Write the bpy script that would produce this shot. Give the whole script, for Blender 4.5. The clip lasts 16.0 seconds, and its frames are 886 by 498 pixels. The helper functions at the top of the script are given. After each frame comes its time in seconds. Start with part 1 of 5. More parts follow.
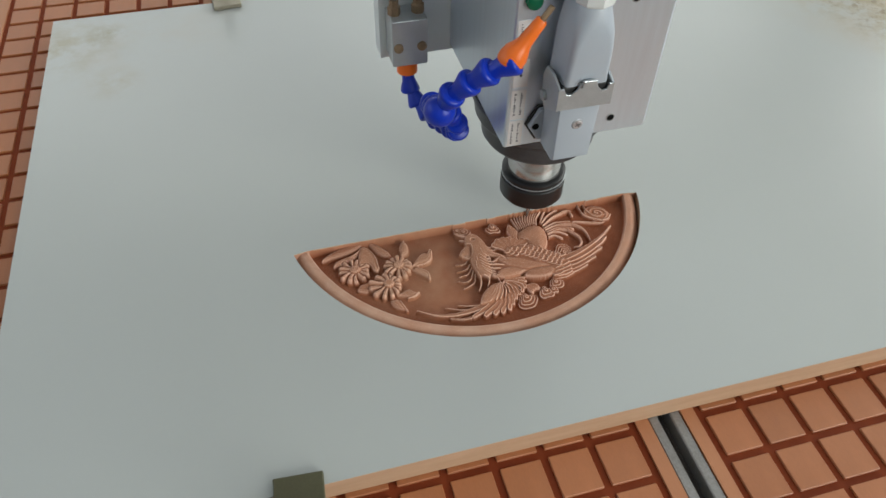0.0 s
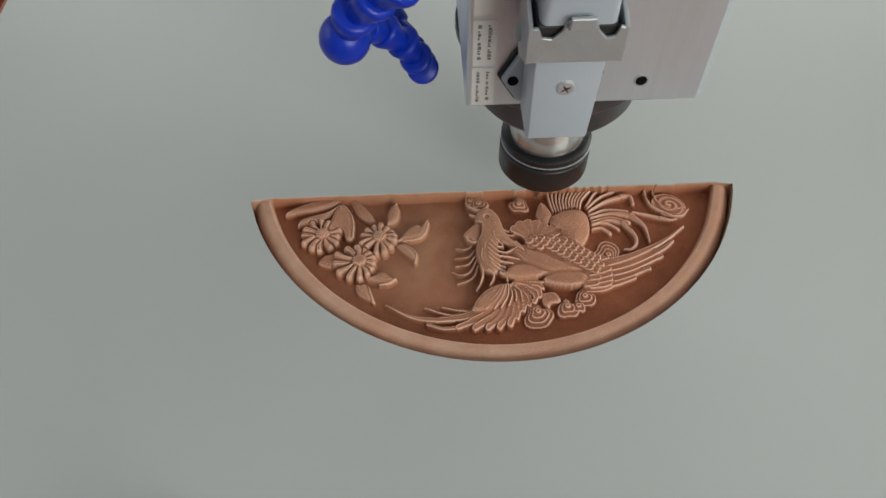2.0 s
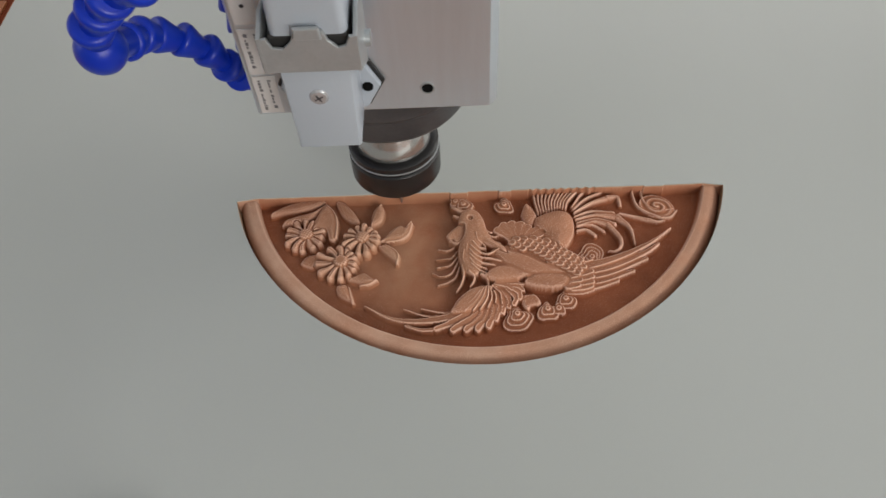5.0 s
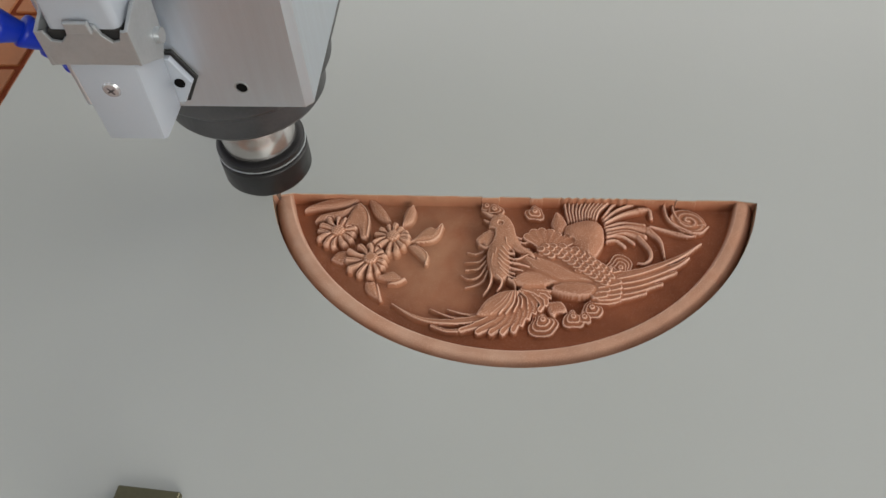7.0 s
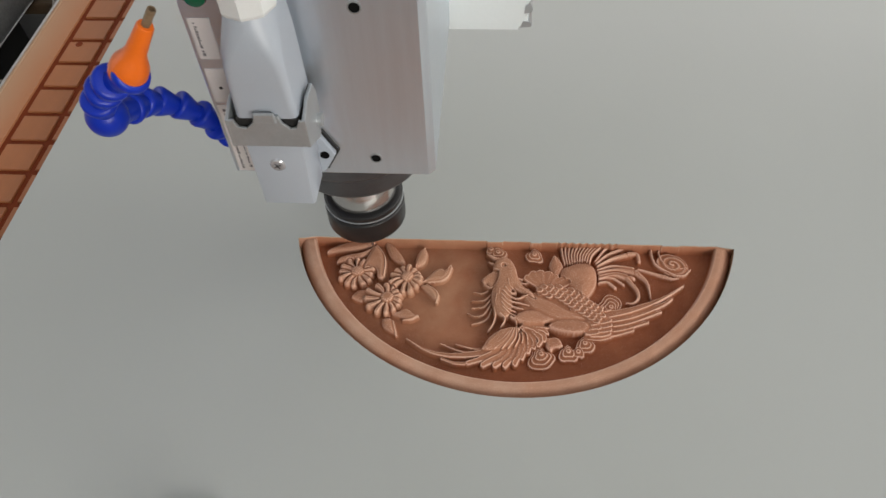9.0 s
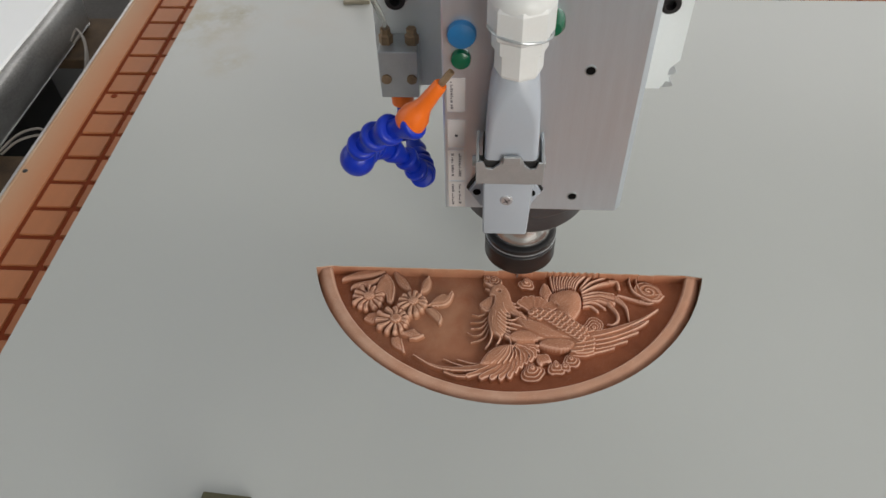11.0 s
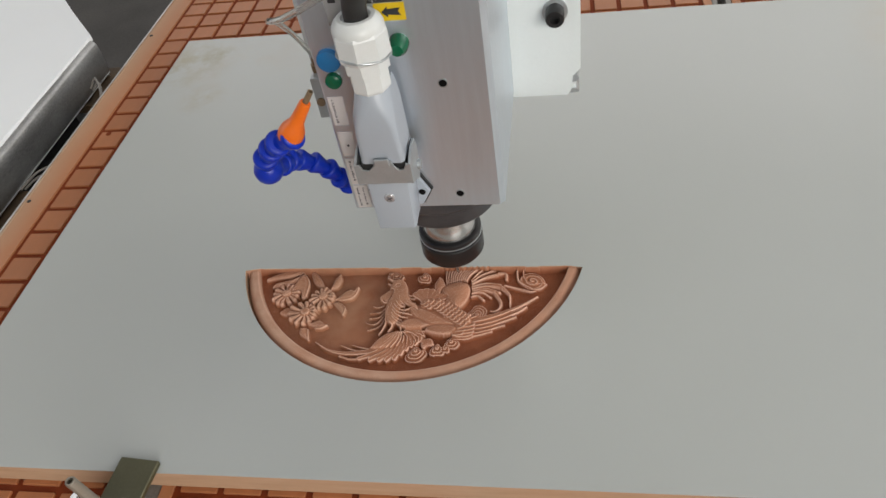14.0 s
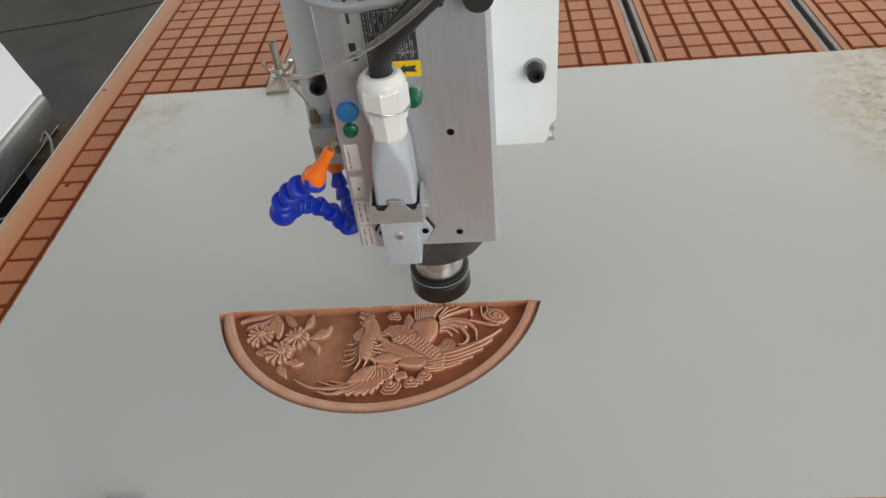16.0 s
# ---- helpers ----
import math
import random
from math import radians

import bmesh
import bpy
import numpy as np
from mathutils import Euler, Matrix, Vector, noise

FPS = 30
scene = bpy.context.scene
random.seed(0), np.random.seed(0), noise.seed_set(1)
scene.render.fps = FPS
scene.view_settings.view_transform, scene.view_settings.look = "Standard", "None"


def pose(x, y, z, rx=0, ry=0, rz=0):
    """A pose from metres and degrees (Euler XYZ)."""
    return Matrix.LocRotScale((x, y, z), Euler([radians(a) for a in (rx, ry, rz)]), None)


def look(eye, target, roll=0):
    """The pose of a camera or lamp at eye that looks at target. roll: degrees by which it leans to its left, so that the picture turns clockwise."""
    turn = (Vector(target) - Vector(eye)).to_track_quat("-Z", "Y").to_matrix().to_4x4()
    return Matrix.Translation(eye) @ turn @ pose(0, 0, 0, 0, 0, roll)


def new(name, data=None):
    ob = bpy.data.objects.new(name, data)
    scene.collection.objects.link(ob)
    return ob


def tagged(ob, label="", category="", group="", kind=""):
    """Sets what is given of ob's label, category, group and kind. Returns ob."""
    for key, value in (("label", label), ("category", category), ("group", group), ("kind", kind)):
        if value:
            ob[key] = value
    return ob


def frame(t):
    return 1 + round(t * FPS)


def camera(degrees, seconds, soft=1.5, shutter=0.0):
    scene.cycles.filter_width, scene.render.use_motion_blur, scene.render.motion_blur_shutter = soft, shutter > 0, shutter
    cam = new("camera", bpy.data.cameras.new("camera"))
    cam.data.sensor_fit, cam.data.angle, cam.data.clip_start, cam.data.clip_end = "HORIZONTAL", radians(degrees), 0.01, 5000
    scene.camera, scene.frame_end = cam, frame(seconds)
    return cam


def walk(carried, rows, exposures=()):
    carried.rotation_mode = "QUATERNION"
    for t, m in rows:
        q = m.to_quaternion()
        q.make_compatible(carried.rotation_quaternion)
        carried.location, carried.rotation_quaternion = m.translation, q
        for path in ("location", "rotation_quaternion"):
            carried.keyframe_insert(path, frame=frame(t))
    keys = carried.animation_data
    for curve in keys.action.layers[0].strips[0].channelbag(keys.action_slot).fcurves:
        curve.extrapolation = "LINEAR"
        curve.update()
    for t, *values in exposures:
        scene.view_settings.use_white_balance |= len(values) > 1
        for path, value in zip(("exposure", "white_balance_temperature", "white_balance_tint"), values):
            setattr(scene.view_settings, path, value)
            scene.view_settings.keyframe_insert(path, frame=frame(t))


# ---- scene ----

# ---- camera ----
cam = camera(62.55, 16.0, soft=1.5, shutter=0.4)
PATH = [
    (0, (-0.1448, -0.4102, 0.4317), (-0.0306, -0.0172, -0.0072), 1.30),
    (0.5, (-0.1307, -0.3849, 0.4076), (-0.0128, 0.0000, -0.0373), 3.06),
    (1, (-0.0893, -0.3494, 0.3703), (-0.0340, 0.0234, -0.0965), 2.05),
    (1.5, (-0.0584, -0.3180, 0.3520), (-0.0353, 0.0469, -0.1238), 0.50),
    (2, (-0.0420, -0.2946, 0.3446), (-0.0296, 0.0598, -0.1394), -0.57),
    (2.5, (-0.0332, -0.2848, 0.3389), (-0.0258, 0.0640, -0.1493), -0.67),
    (3, (-0.0298, -0.2805, 0.3413), (-0.0272, 0.0644, -0.1497), -0.89),
    (3.5, (-0.0284, -0.2876, 0.3413), (-0.0298, 0.0671, -0.1427), -1.52),
    (4, (-0.0156, -0.2936, 0.3419), (-0.0189, 0.0641, -0.1399), -2.23),
    (6.5, (-0.0116, -0.2911, 0.3455), (-0.0437, 0.0541, -0.1443), -4.33),
    (7, (-0.0133, -0.2995, 0.3438), (-0.0498, 0.0611, -0.1343), -3.38),
    (7.5, (-0.0105, -0.3071, 0.3579), (-0.0479, 0.0608, -0.1146), -2.99),
    (8, (-0.0028, -0.3161, 0.3735), (-0.0521, 0.0546, -0.0957), -4.85),
    (8.5, (-0.0070, -0.3265, 0.3753), (-0.0514, 0.0553, -0.0855), -3.99),
    (9, (-0.0157, -0.3175, 0.3939), (-0.0537, 0.0534, -0.0762), -3.07),
    (9.5, (-0.0292, -0.3237, 0.3947), (-0.0522, 0.0528, -0.0719), -2.00),
    (10, (-0.0505, -0.3377, 0.4088), (-0.0529, 0.0449, -0.0533), 0.39),
    (10.2, (-0.0508, -0.3435, 0.4122), (-0.0499, 0.0443, -0.0457), 0.13),
    (12.3, (0.0783, -0.4199, 0.4599), (-0.0259, -0.0123, 0.0320), -5.75),
    (12.5, (0.0887, -0.4245, 0.4562), (-0.0122, -0.0148, 0.0296), -6.27),
    (13, (0.1142, -0.4269, 0.4556), (0.0190, -0.0077, 0.0369), -7.89),
    (13.5, (0.1286, -0.4242, 0.4614), (0.0287, -0.0074, 0.0416), -9.48),
    (14, (0.1406, -0.4200, 0.4569), (0.0370, -0.0086, 0.0326), -10.97),
    (14.5, (0.1434, -0.4141, 0.4536), (0.0195, -0.0067, 0.0308), -12.47),
    (15, (0.1300, -0.4231, 0.4614), (0.0418, -0.0022, 0.0430), -10.25),
    (15.5, (0.1224, -0.4381, 0.4770), (0.0644, -0.0059, 0.0648), -7.52),
    (16, (0.1133, -0.4609, 0.4840), (0.0683, -0.0167, 0.0832), -6.53),
]
EXPOSURES = [(0, -0.05, 6250, 5), (1, -0.11, 6300, 5), (1.5, -0.18, 6330, 5), (2.5, -0.22, 6420, 8), (4, -0.22, 6520, 10), (6.5, -0.20, 6560, 11), (10, -0.19, 6580, 11), (13, -0.18, 6560, 11), (16, -0.14, 6570, 11)]
walk(cam, [(t, look(eye, target, roll)) for t, eye, target, roll in PATH], EXPOSURES)

# ---- light: a hall with daylight from window bands and an open door ----
world = bpy.data.worlds.new("world")
scene.world = world
world.use_nodes = True
wn = world.node_tree.nodes
sky = wn.new("ShaderNodeTexSky")
sky.sky_type, sky.sun_disc = "NISHITA", False
sky.sun_elevation, sky.sun_rotation = radians(48), radians(200)
world.node_tree.links.new(sky.outputs[0], wn["Background"].inputs[0])
wn["Background"].inputs[1].default_value = 0.12


def window_light(name, size_x, size_y, power, at, target, color):
    lamp = bpy.data.lights.new(name, "AREA")
    lamp.shape, lamp.size, lamp.size_y, lamp.energy, lamp.color = "RECTANGLE", size_x, size_y, power, color
    new(name, lamp).matrix_world = look(at, target)


DAY = (1.0, 0.955, 0.87)
window_light("door_daylight", 3.6, 3.0, 270, (3.0, -4.8, 2.0), (0, 0, 0), DAY)
window_light("north_daylight", 9.0, 1.8, 112, (0.5, 5.9, 3.1), (0, 0, 0), DAY)
window_light("east_daylight", 6.0, 2.1, 180, (5.9, 1.0, 2.5), (0, 0, 0), DAY)
window_light("west_daylight", 6.0, 2.1, 62, (-5.9, 1.0, 2.5), (0, 0, 0), DAY)
window_light("roof_daylight", 2.0, 9.0, 62, (2.6, 0.5, 4.55), (2.6, 0.5, 0), DAY)
window_light("roof_daylight", 2.0, 9.0, 14, (-2.6, 0.5, 4.55), (-2.6, 0.5, 0), DAY)


# ---- materials ----
def material(name, color, rough=0.6, metal=0.0, second=None, scale=40.0, amount=0.5, grain=0.0, grain_scale=600.0,
             stretch=(1, 1, 1), spec=0.5, each=0.0):
    """Principled surface: two-scale colour variation, rough variation and a fine bump."""
    m = bpy.data.materials.new(name)
    m.use_nodes = True
    nt = m.node_tree
    n, lk = nt.nodes, nt.links.new
    b = n["Principled BSDF"]
    b.inputs["Roughness"].default_value = rough
    b.inputs["Metallic"].default_value = metal
    b.inputs["Specular IOR Level"].default_value = spec
    co, mp = n.new("ShaderNodeTexCoord"), n.new("ShaderNodeMapping")
    mp.inputs["Scale"].default_value = stretch
    lk(co.outputs["Object"], mp.inputs[0])
    big, fine = n.new("ShaderNodeTexNoise"), n.new("ShaderNodeTexNoise")
    big.inputs["Scale"].default_value, big.inputs["Detail"].default_value = scale, 5
    fine.inputs["Scale"].default_value, fine.inputs["Detail"].default_value = grain_scale, 3
    lk(mp.outputs[0], big.inputs[0]), lk(mp.outputs[0], fine.inputs[0])
    second = second or tuple(c * 0.8 for c in color)
    ramp = n.new("ShaderNodeValToRGB")
    ramp.color_ramp.elements[0].position, ramp.color_ramp.elements[1].position = 0.5 - 0.25 / max(amount, 0.05) * 0.5, 0.5 + 0.25 / max(amount, 0.05) * 0.5
    ramp.color_ramp.elements[0].color, ramp.color_ramp.elements[1].color = (*second, 1), (*color, 1)
    mixf = n.new("ShaderNodeMath")
    mixf.operation = "MULTIPLY_ADD"
    mixf.inputs[1].default_value = 0.3
    lk(fine.outputs[0], mixf.inputs[0])
    scaled = n.new("ShaderNodeMath")
    scaled.operation, scaled.inputs[1].default_value = "MULTIPLY", 0.7
    lk(big.outputs[0], scaled.inputs[0]), lk(scaled.outputs[0], mixf.inputs[2])
    lk(mixf.outputs[0], ramp.inputs[0])
    out = ramp.outputs[0]
    if each:
        info, hsv, mr = n.new("ShaderNodeObjectInfo"), n.new("ShaderNodeHueSaturation"), n.new("ShaderNodeMapRange")
        mr.inputs["To Min"].default_value, mr.inputs["To Max"].default_value = 1 - each, 1 + each
        lk(info.outputs["Random"], mr.inputs[0]), lk(mr.outputs[0], hsv.inputs["Value"])
        lk(out, hsv.inputs["Color"])
        out = hsv.outputs[0]
    lk(out, b.inputs["Base Color"])
    if grain:
        bump = n.new("ShaderNodeBump")
        bump.inputs["Strength"].default_value, bump.inputs["Distance"].default_value = grain, 0.0004
        lk(fine.outputs[0], bump.inputs["Height"]), lk(bump.outputs[0], b.inputs["Normal"])
    return m


def carved_fibreboard(name, cover, extent, pale_tone):
    """Cut fibreboard: shade is coloured in by depth; raised fibres and highlights whiten arrises."""
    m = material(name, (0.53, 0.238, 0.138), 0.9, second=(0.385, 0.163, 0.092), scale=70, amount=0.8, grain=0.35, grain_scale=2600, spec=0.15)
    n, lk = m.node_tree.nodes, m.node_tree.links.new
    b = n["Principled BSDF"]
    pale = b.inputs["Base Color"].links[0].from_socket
    # shade of the hollows put into the colour: darker with depth
    co, sep, depth_shade = n.new("ShaderNodeTexCoord"), n.new("ShaderNodeSeparateXYZ"), n.new("ShaderNodeMapRange")
    lk(co.outputs["Object"], sep.inputs[0]), lk(sep.outputs["Z"], depth_shade.inputs[0])
    depth_shade.inputs["From Min"].default_value, depth_shade.inputs["From Max"].default_value = -0.0090, -0.0015
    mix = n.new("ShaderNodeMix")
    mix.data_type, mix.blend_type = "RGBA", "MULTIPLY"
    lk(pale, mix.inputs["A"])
    inmost = n.new("ShaderNodeMix")
    inmost.data_type = "RGBA"
    lk(depth_shade.outputs[0], inmost.inputs["Factor"])
    inmost.inputs["A"].default_value, inmost.inputs["B"].default_value = (0.58, 0.43, 0.35, 1), (0.90, 0.94, 0.96, 1)
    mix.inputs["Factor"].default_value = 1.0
    lk(inmost.outputs["Result"], mix.inputs["B"])
    # arrises paled for torn fibres and for edge highlights painted in
    geo, fuzz_glint = n.new("ShaderNodeNewGeometry"), n.new("ShaderNodeMapRange")
    lk(geo.outputs["Pointiness"], fuzz_glint.inputs[0])
    fuzz_glint.inputs["From Min"].default_value, fuzz_glint.inputs["From Max"].default_value, fuzz_glint.inputs["To Max"].default_value = 0.502, 0.540, 0.72
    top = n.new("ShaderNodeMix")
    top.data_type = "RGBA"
    lk(fuzz_glint.outputs[0], top.inputs["Factor"]), lk(mix.outputs["Result"], top.inputs["A"])
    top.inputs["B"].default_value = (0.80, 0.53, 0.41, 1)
    # paler blotches round a spot beside the bird, fading with distance
    far, fade, blot, mul, pale_mix = (n.new("ShaderNode" + k) for k in ("VectorMath", "MapRange", "TexNoise", "Math", "Mix"))
    far.operation, far.inputs[1].default_value = "DISTANCE", (-0.052, -0.034, -0.008)
    lk(co.outputs["Object"], far.inputs[0]), lk(co.outputs["Object"], blot.inputs[0])
    fade.inputs["From Min"].default_value, fade.inputs["From Max"].default_value = 0.012, extent
    fade.inputs["To Min"].default_value, fade.inputs["To Max"].default_value = cover, cover * 0.4 if extent > 0.1 else 0
    blot.inputs["Scale"].default_value, blot.inputs["Detail"].default_value = 60, 5
    lk(far.outputs["Value"], fade.inputs[0])
    mul.operation = "MULTIPLY"
    lk(fade.outputs[0], mul.inputs[0]), lk(blot.outputs["Fac"], mul.inputs[1])
    pale_mix.data_type = "RGBA"
    lk(mul.outputs[0], pale_mix.inputs["Factor"]), lk(top.outputs["Result"], pale_mix.inputs["A"])
    pale_mix.inputs["B"].default_value = pale_tone
    lk(pale_mix.outputs["Result"], b.inputs["Base Color"])
    return m


def stained_laminate():
    """Pale grey laminate with brown sawdust and glue stains at two far corners."""
    m = material("grey_laminate", (0.438, 0.460, 0.446), 0.3, second=(0.418, 0.440, 0.426), scale=6, grain=0.03, grain_scale=900)
    n, lk = m.node_tree.nodes, m.node_tree.links.new
    b = n["Principled BSDF"]
    out = b.inputs["Base Color"].links[0].from_socket
    co = n.new("ShaderNodeTexCoord")
    stains = (((-0.30, 0.40, 0), 0.16, 0.3, 9, 0.46, 0.72, (0.44, 0.41, 0.355, 1)), ((-0.345, 0.365, 0), 0.075, 0.2, 30, 0.42, 0.62, (0.37, 0.345, 0.265, 1)),
              ((-0.307, 0.379, 0), 0.026, 0.1, 60, 0.36, 0.60, (0.33, 0.31, 0.235, 1)), ((-0.296, 0.283, 0), 0.036, 0.2, 38, 0.40, 0.66, (0.40, 0.38, 0.315, 1)),
              ((0.755, 0.31, 0), 0.325, 0.66, 14, 0.30, 0.60, (0.445, 0.40, 0.325, 1)), ((0.755, 0.28, 0), 0.285, 0.68, 46, 0.44, 0.56, (0.37, 0.32, 0.225, 1)),
              ((0.755, 0.27, 0), 0.26, 0.74, 85, 0.52, 0.62, (0.25, 0.205, 0.135, 1)))
    for spot, size, inmost, noise_scale, low, high, tone in stains:
        far, fade, blot, lim, mul, mix = (n.new("ShaderNode" + k) for k in ("VectorMath", "MapRange", "TexNoise", "MapRange", "Math", "Mix"))
        far.operation, far.inputs[1].default_value = "DISTANCE", spot
        lk(co.outputs["Object"], far.inputs[0])
        fade.inputs["From Min"].default_value, fade.inputs["From Max"].default_value = size * inmost, size
        fade.inputs["To Min"].default_value, fade.inputs["To Max"].default_value = 1, 0
        lk(far.outputs["Value"], fade.inputs[0])
        blot.inputs["Scale"].default_value, blot.inputs["Detail"].default_value, blot.inputs["Roughness"].default_value = noise_scale, 6, 0.65
        lk(co.outputs["Object"], blot.inputs[0]), lk(blot.outputs[0], lim.inputs[0])
        lim.inputs["From Min"].default_value, lim.inputs["From Max"].default_value = low, high
        mul.operation = "MULTIPLY"
        lk(fade.outputs[0], mul.inputs[0]), lk(lim.outputs[0], mul.inputs[1])
        mix.data_type = "RGBA"
        lk(mul.outputs[0], mix.inputs["Factor"]), lk(out, mix.inputs["A"])
        mix.inputs["B"].default_value = tone
        out = mix.outputs["Result"]
    lk(out, b.inputs["Base Color"])
    return m


def dusty_border():
    """Orange phenolic sheet whose outer edge is bleached and dusty, in uneven streaks."""
    m = material("dusty_border", (0.46, 0.195, 0.088), 0.5, second=(0.39, 0.157, 0.068), scale=18, grain=0.12, grain_scale=1500, stretch=(1, 0.3, 1))
    n, lk = m.node_tree.nodes, m.node_tree.links.new
    b = n["Principled BSDF"]
    co, sep, blot, push, lim, mix = (n.new("ShaderNode" + k) for k in ("TexCoord", "SeparateXYZ", "TexNoise", "Math", "MapRange", "Mix"))
    lk(co.outputs["Object"], sep.inputs[0]), lk(co.outputs["Object"], blot.inputs[0])
    blot.inputs["Scale"].default_value, blot.inputs["Detail"].default_value = 14, 4
    push.operation, push.inputs[1].default_value = "MULTIPLY_ADD", 0.022
    lk(blot.outputs["Fac"], push.inputs[0]), lk(sep.outputs["X"], push.inputs[2])
    lim.inputs["From Min"].default_value, lim.inputs["From Max"].default_value = -0.447, -0.418
    lim.inputs["To Min"].default_value, lim.inputs["To Max"].default_value = 0.62, 0.0
    lk(push.outputs[0], lim.inputs[0]), lk(lim.outputs[0], mix.inputs["Factor"])
    mix.data_type = "RGBA"
    lk(b.inputs["Base Color"].links[0].from_socket, mix.inputs["A"])
    mix.inputs["B"].default_value = (0.43, 0.29, 0.18, 1)
    lk(mix.outputs["Result"], b.inputs["Base Color"])
    return m


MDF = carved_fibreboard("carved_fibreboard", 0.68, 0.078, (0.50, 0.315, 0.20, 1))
RIM_MDF = carved_fibreboard("pale_fibreboard_rim", 0.95, 0.19, (0.68, 0.48, 0.365, 1))
BORDER = dusty_border()
LAMINATE = stained_laminate()
MDF_EDGE = material("sawn_fibreboard_edge", (0.52, 0.35, 0.235), 0.9, second=(0.42, 0.265, 0.165), scale=60, grain=0.3, stretch=(0.3, 0.3, 3), spec=0.2)
TILE = material("orange_phenolic", (0.41, 0.150, 0.056), 0.44, second=(0.32, 0.118, 0.045), scale=36, amount=0.75, grain=0.12, grain_scale=1500, stretch=(1.3, 0.22, 1), each=0.07)
# darker than the tiles: cut face plus groove shade in one colour
GROOVE = material("milled_groove_brown_shaded", (0.215, 0.042, 0.011), 0.8, second=(0.16, 0.03, 0.009), scale=80, grain=0.2, spec=0.2)
ALU = material("brushed_aluminium", (0.655, 0.72, 0.785), 0.36, 0.8, second=(0.60, 0.645, 0.70), scale=30, grain=0.10, grain_scale=420, stretch=(8, 8, 0.5))
RAIL = material("dirty_slot_aluminium", (0.37, 0.36, 0.35), 0.45, 0.5, second=(0.13, 0.12, 0.105), scale=14, grain=0.1)
STEEL = material("ground_steel", (0.50, 0.50, 0.50), 0.2, 0.85, second=(0.48, 0.46, 0.44), scale=120, stretch=(0.1, 0.1, 5))
ZINC = material("zinc_plated_steel", (0.46, 0.49, 0.51), 0.32, 0.5, second=(0.36, 0.385, 0.40), scale=60, grain=0.1)
DULL_ZINC = material("dull_stud_steel", (0.36, 0.33, 0.28), 0.5, 0.6, second=(0.26, 0.23, 0.19), scale=90, grain=0.2)
DUST = material("dusty_worn_edge", (0.42, 0.31, 0.215), 0.8, second=(0.34, 0.19, 0.10), scale=22, amount=0.8, grain=0.2)
GALV = material("galvanised_sheet", (0.52, 0.53, 0.53), 0.36, 0.75, second=(0.24, 0.24, 0.24), scale=22, grain=0.08, amount=0.7, stretch=(1, 0.35, 1))
BLACK_NUT = material("black_oxide_steel", (0.018, 0.018, 0.019), 0.36, 0.0, second=(0.012, 0.012, 0.013), scale=50, grain=0.1, spec=0.4)
# black for flat discs that stand in for the shade inside holes
HOLE_SHADE = material("hole_shade_black", (0.004, 0.004, 0.004), 0.9, spec=0.1)
CHROME = material("bright_plated_steel", (0.62, 0.64, 0.67), 0.22, 0.55, second=(0.45, 0.46, 0.48), scale=300, grain=0.3)
RUBBER = material("black_rubber", (0.018, 0.018, 0.018), 0.55, grain=0.1)
CAST = material("black_dusty_cast", (0.010, 0.011, 0.013), 0.33, 0.0, second=(0.10, 0.103, 0.11), scale=46, amount=0.30, spec=0.25)
HOOD = material("grey_painted_hood", (0.405, 0.445, 0.50), 0.32, second=(0.365, 0.405, 0.46), scale=20, grain=0.12, grain_scale=1200)
GLAND = material("white_nylon", (0.71, 0.735, 0.735), 0.34, second=(0.64, 0.665, 0.665), scale=40)
WHITE_SHEET = material("white_gloss_sheet", (0.92, 0.95, 0.97), 0.3, second=(0.87, 0.90, 0.92), scale=5, grain=0.03)
WHITE_PAINT = material("white_powder_coat", (0.70, 0.75, 0.76), 0.4, second=(0.64, 0.69, 0.695), scale=12, grain=0.06)
BLUE = material("blue_plastic", (0.003, 0.030, 0.43), 0.32, second=(0.003, 0.025, 0.38), scale=60, spec=0.38)
ORANGE = material("orange_plastic", (0.85, 0.17, 0.012), 0.35, second=(0.75, 0.14, 0.01), scale=60)
BRASS = material("dirty_brass", (0.34, 0.245, 0.15), 0.6, 0.4, second=(0.17, 0.11, 0.065), scale=120)
PALE_ZINC = material("yellowed_zinc", (0.42, 0.38, 0.30), 0.4, 0.5, second=(0.30, 0.27, 0.20), scale=40, grain=0.1)
OLIVE = material("olive_zinc_plate", (0.135, 0.128, 0.075), 0.42, 0.5, second=(0.085, 0.08, 0.045), scale=25, grain=0.1)
RED = material("red_paint", (0.34, 0.012, 0.010), 0.55, second=(0.26, 0.010, 0.008), scale=12)
CONCRETE = material("grey_concrete", (0.085, 0.08, 0.076), 0.75, second=(0.045, 0.042, 0.04), scale=3, amount=0.8, grain=0.35, grain_scale=90)
PLASTER = material("hall_wall_paint", (0.6, 0.6, 0.57), 0.8, second=(0.5, 0.5, 0.48), scale=2)
LABEL = material("white_label", (0.70, 0.665, 0.655), 0.4, second=(0.63, 0.60, 0.59), scale=80)
INK = material("label_ink", (0.03, 0.03, 0.035), 0.5)
INK_SOFT = material("grey_print", (0.20, 0.19, 0.20), 0.5)
LABEL_GREY = material("grey_label", (0.42, 0.42, 0.42), 0.4)
PRINT_PALE = material("pale_print", (0.30, 0.30, 0.31), 0.45)
LABEL_BLACK = material("black_label", (0.035, 0.035, 0.04), 0.35)
YELLOW = material("yellow_label", (0.8, 0.55, 0.01), 0.4)
BLUE_DOT = material("blue_cap", (0.015, 0.17, 0.42), 0.45)
GREEN_DOT = material("green_cap", (0.004, 0.12, 0.055), 0.25)
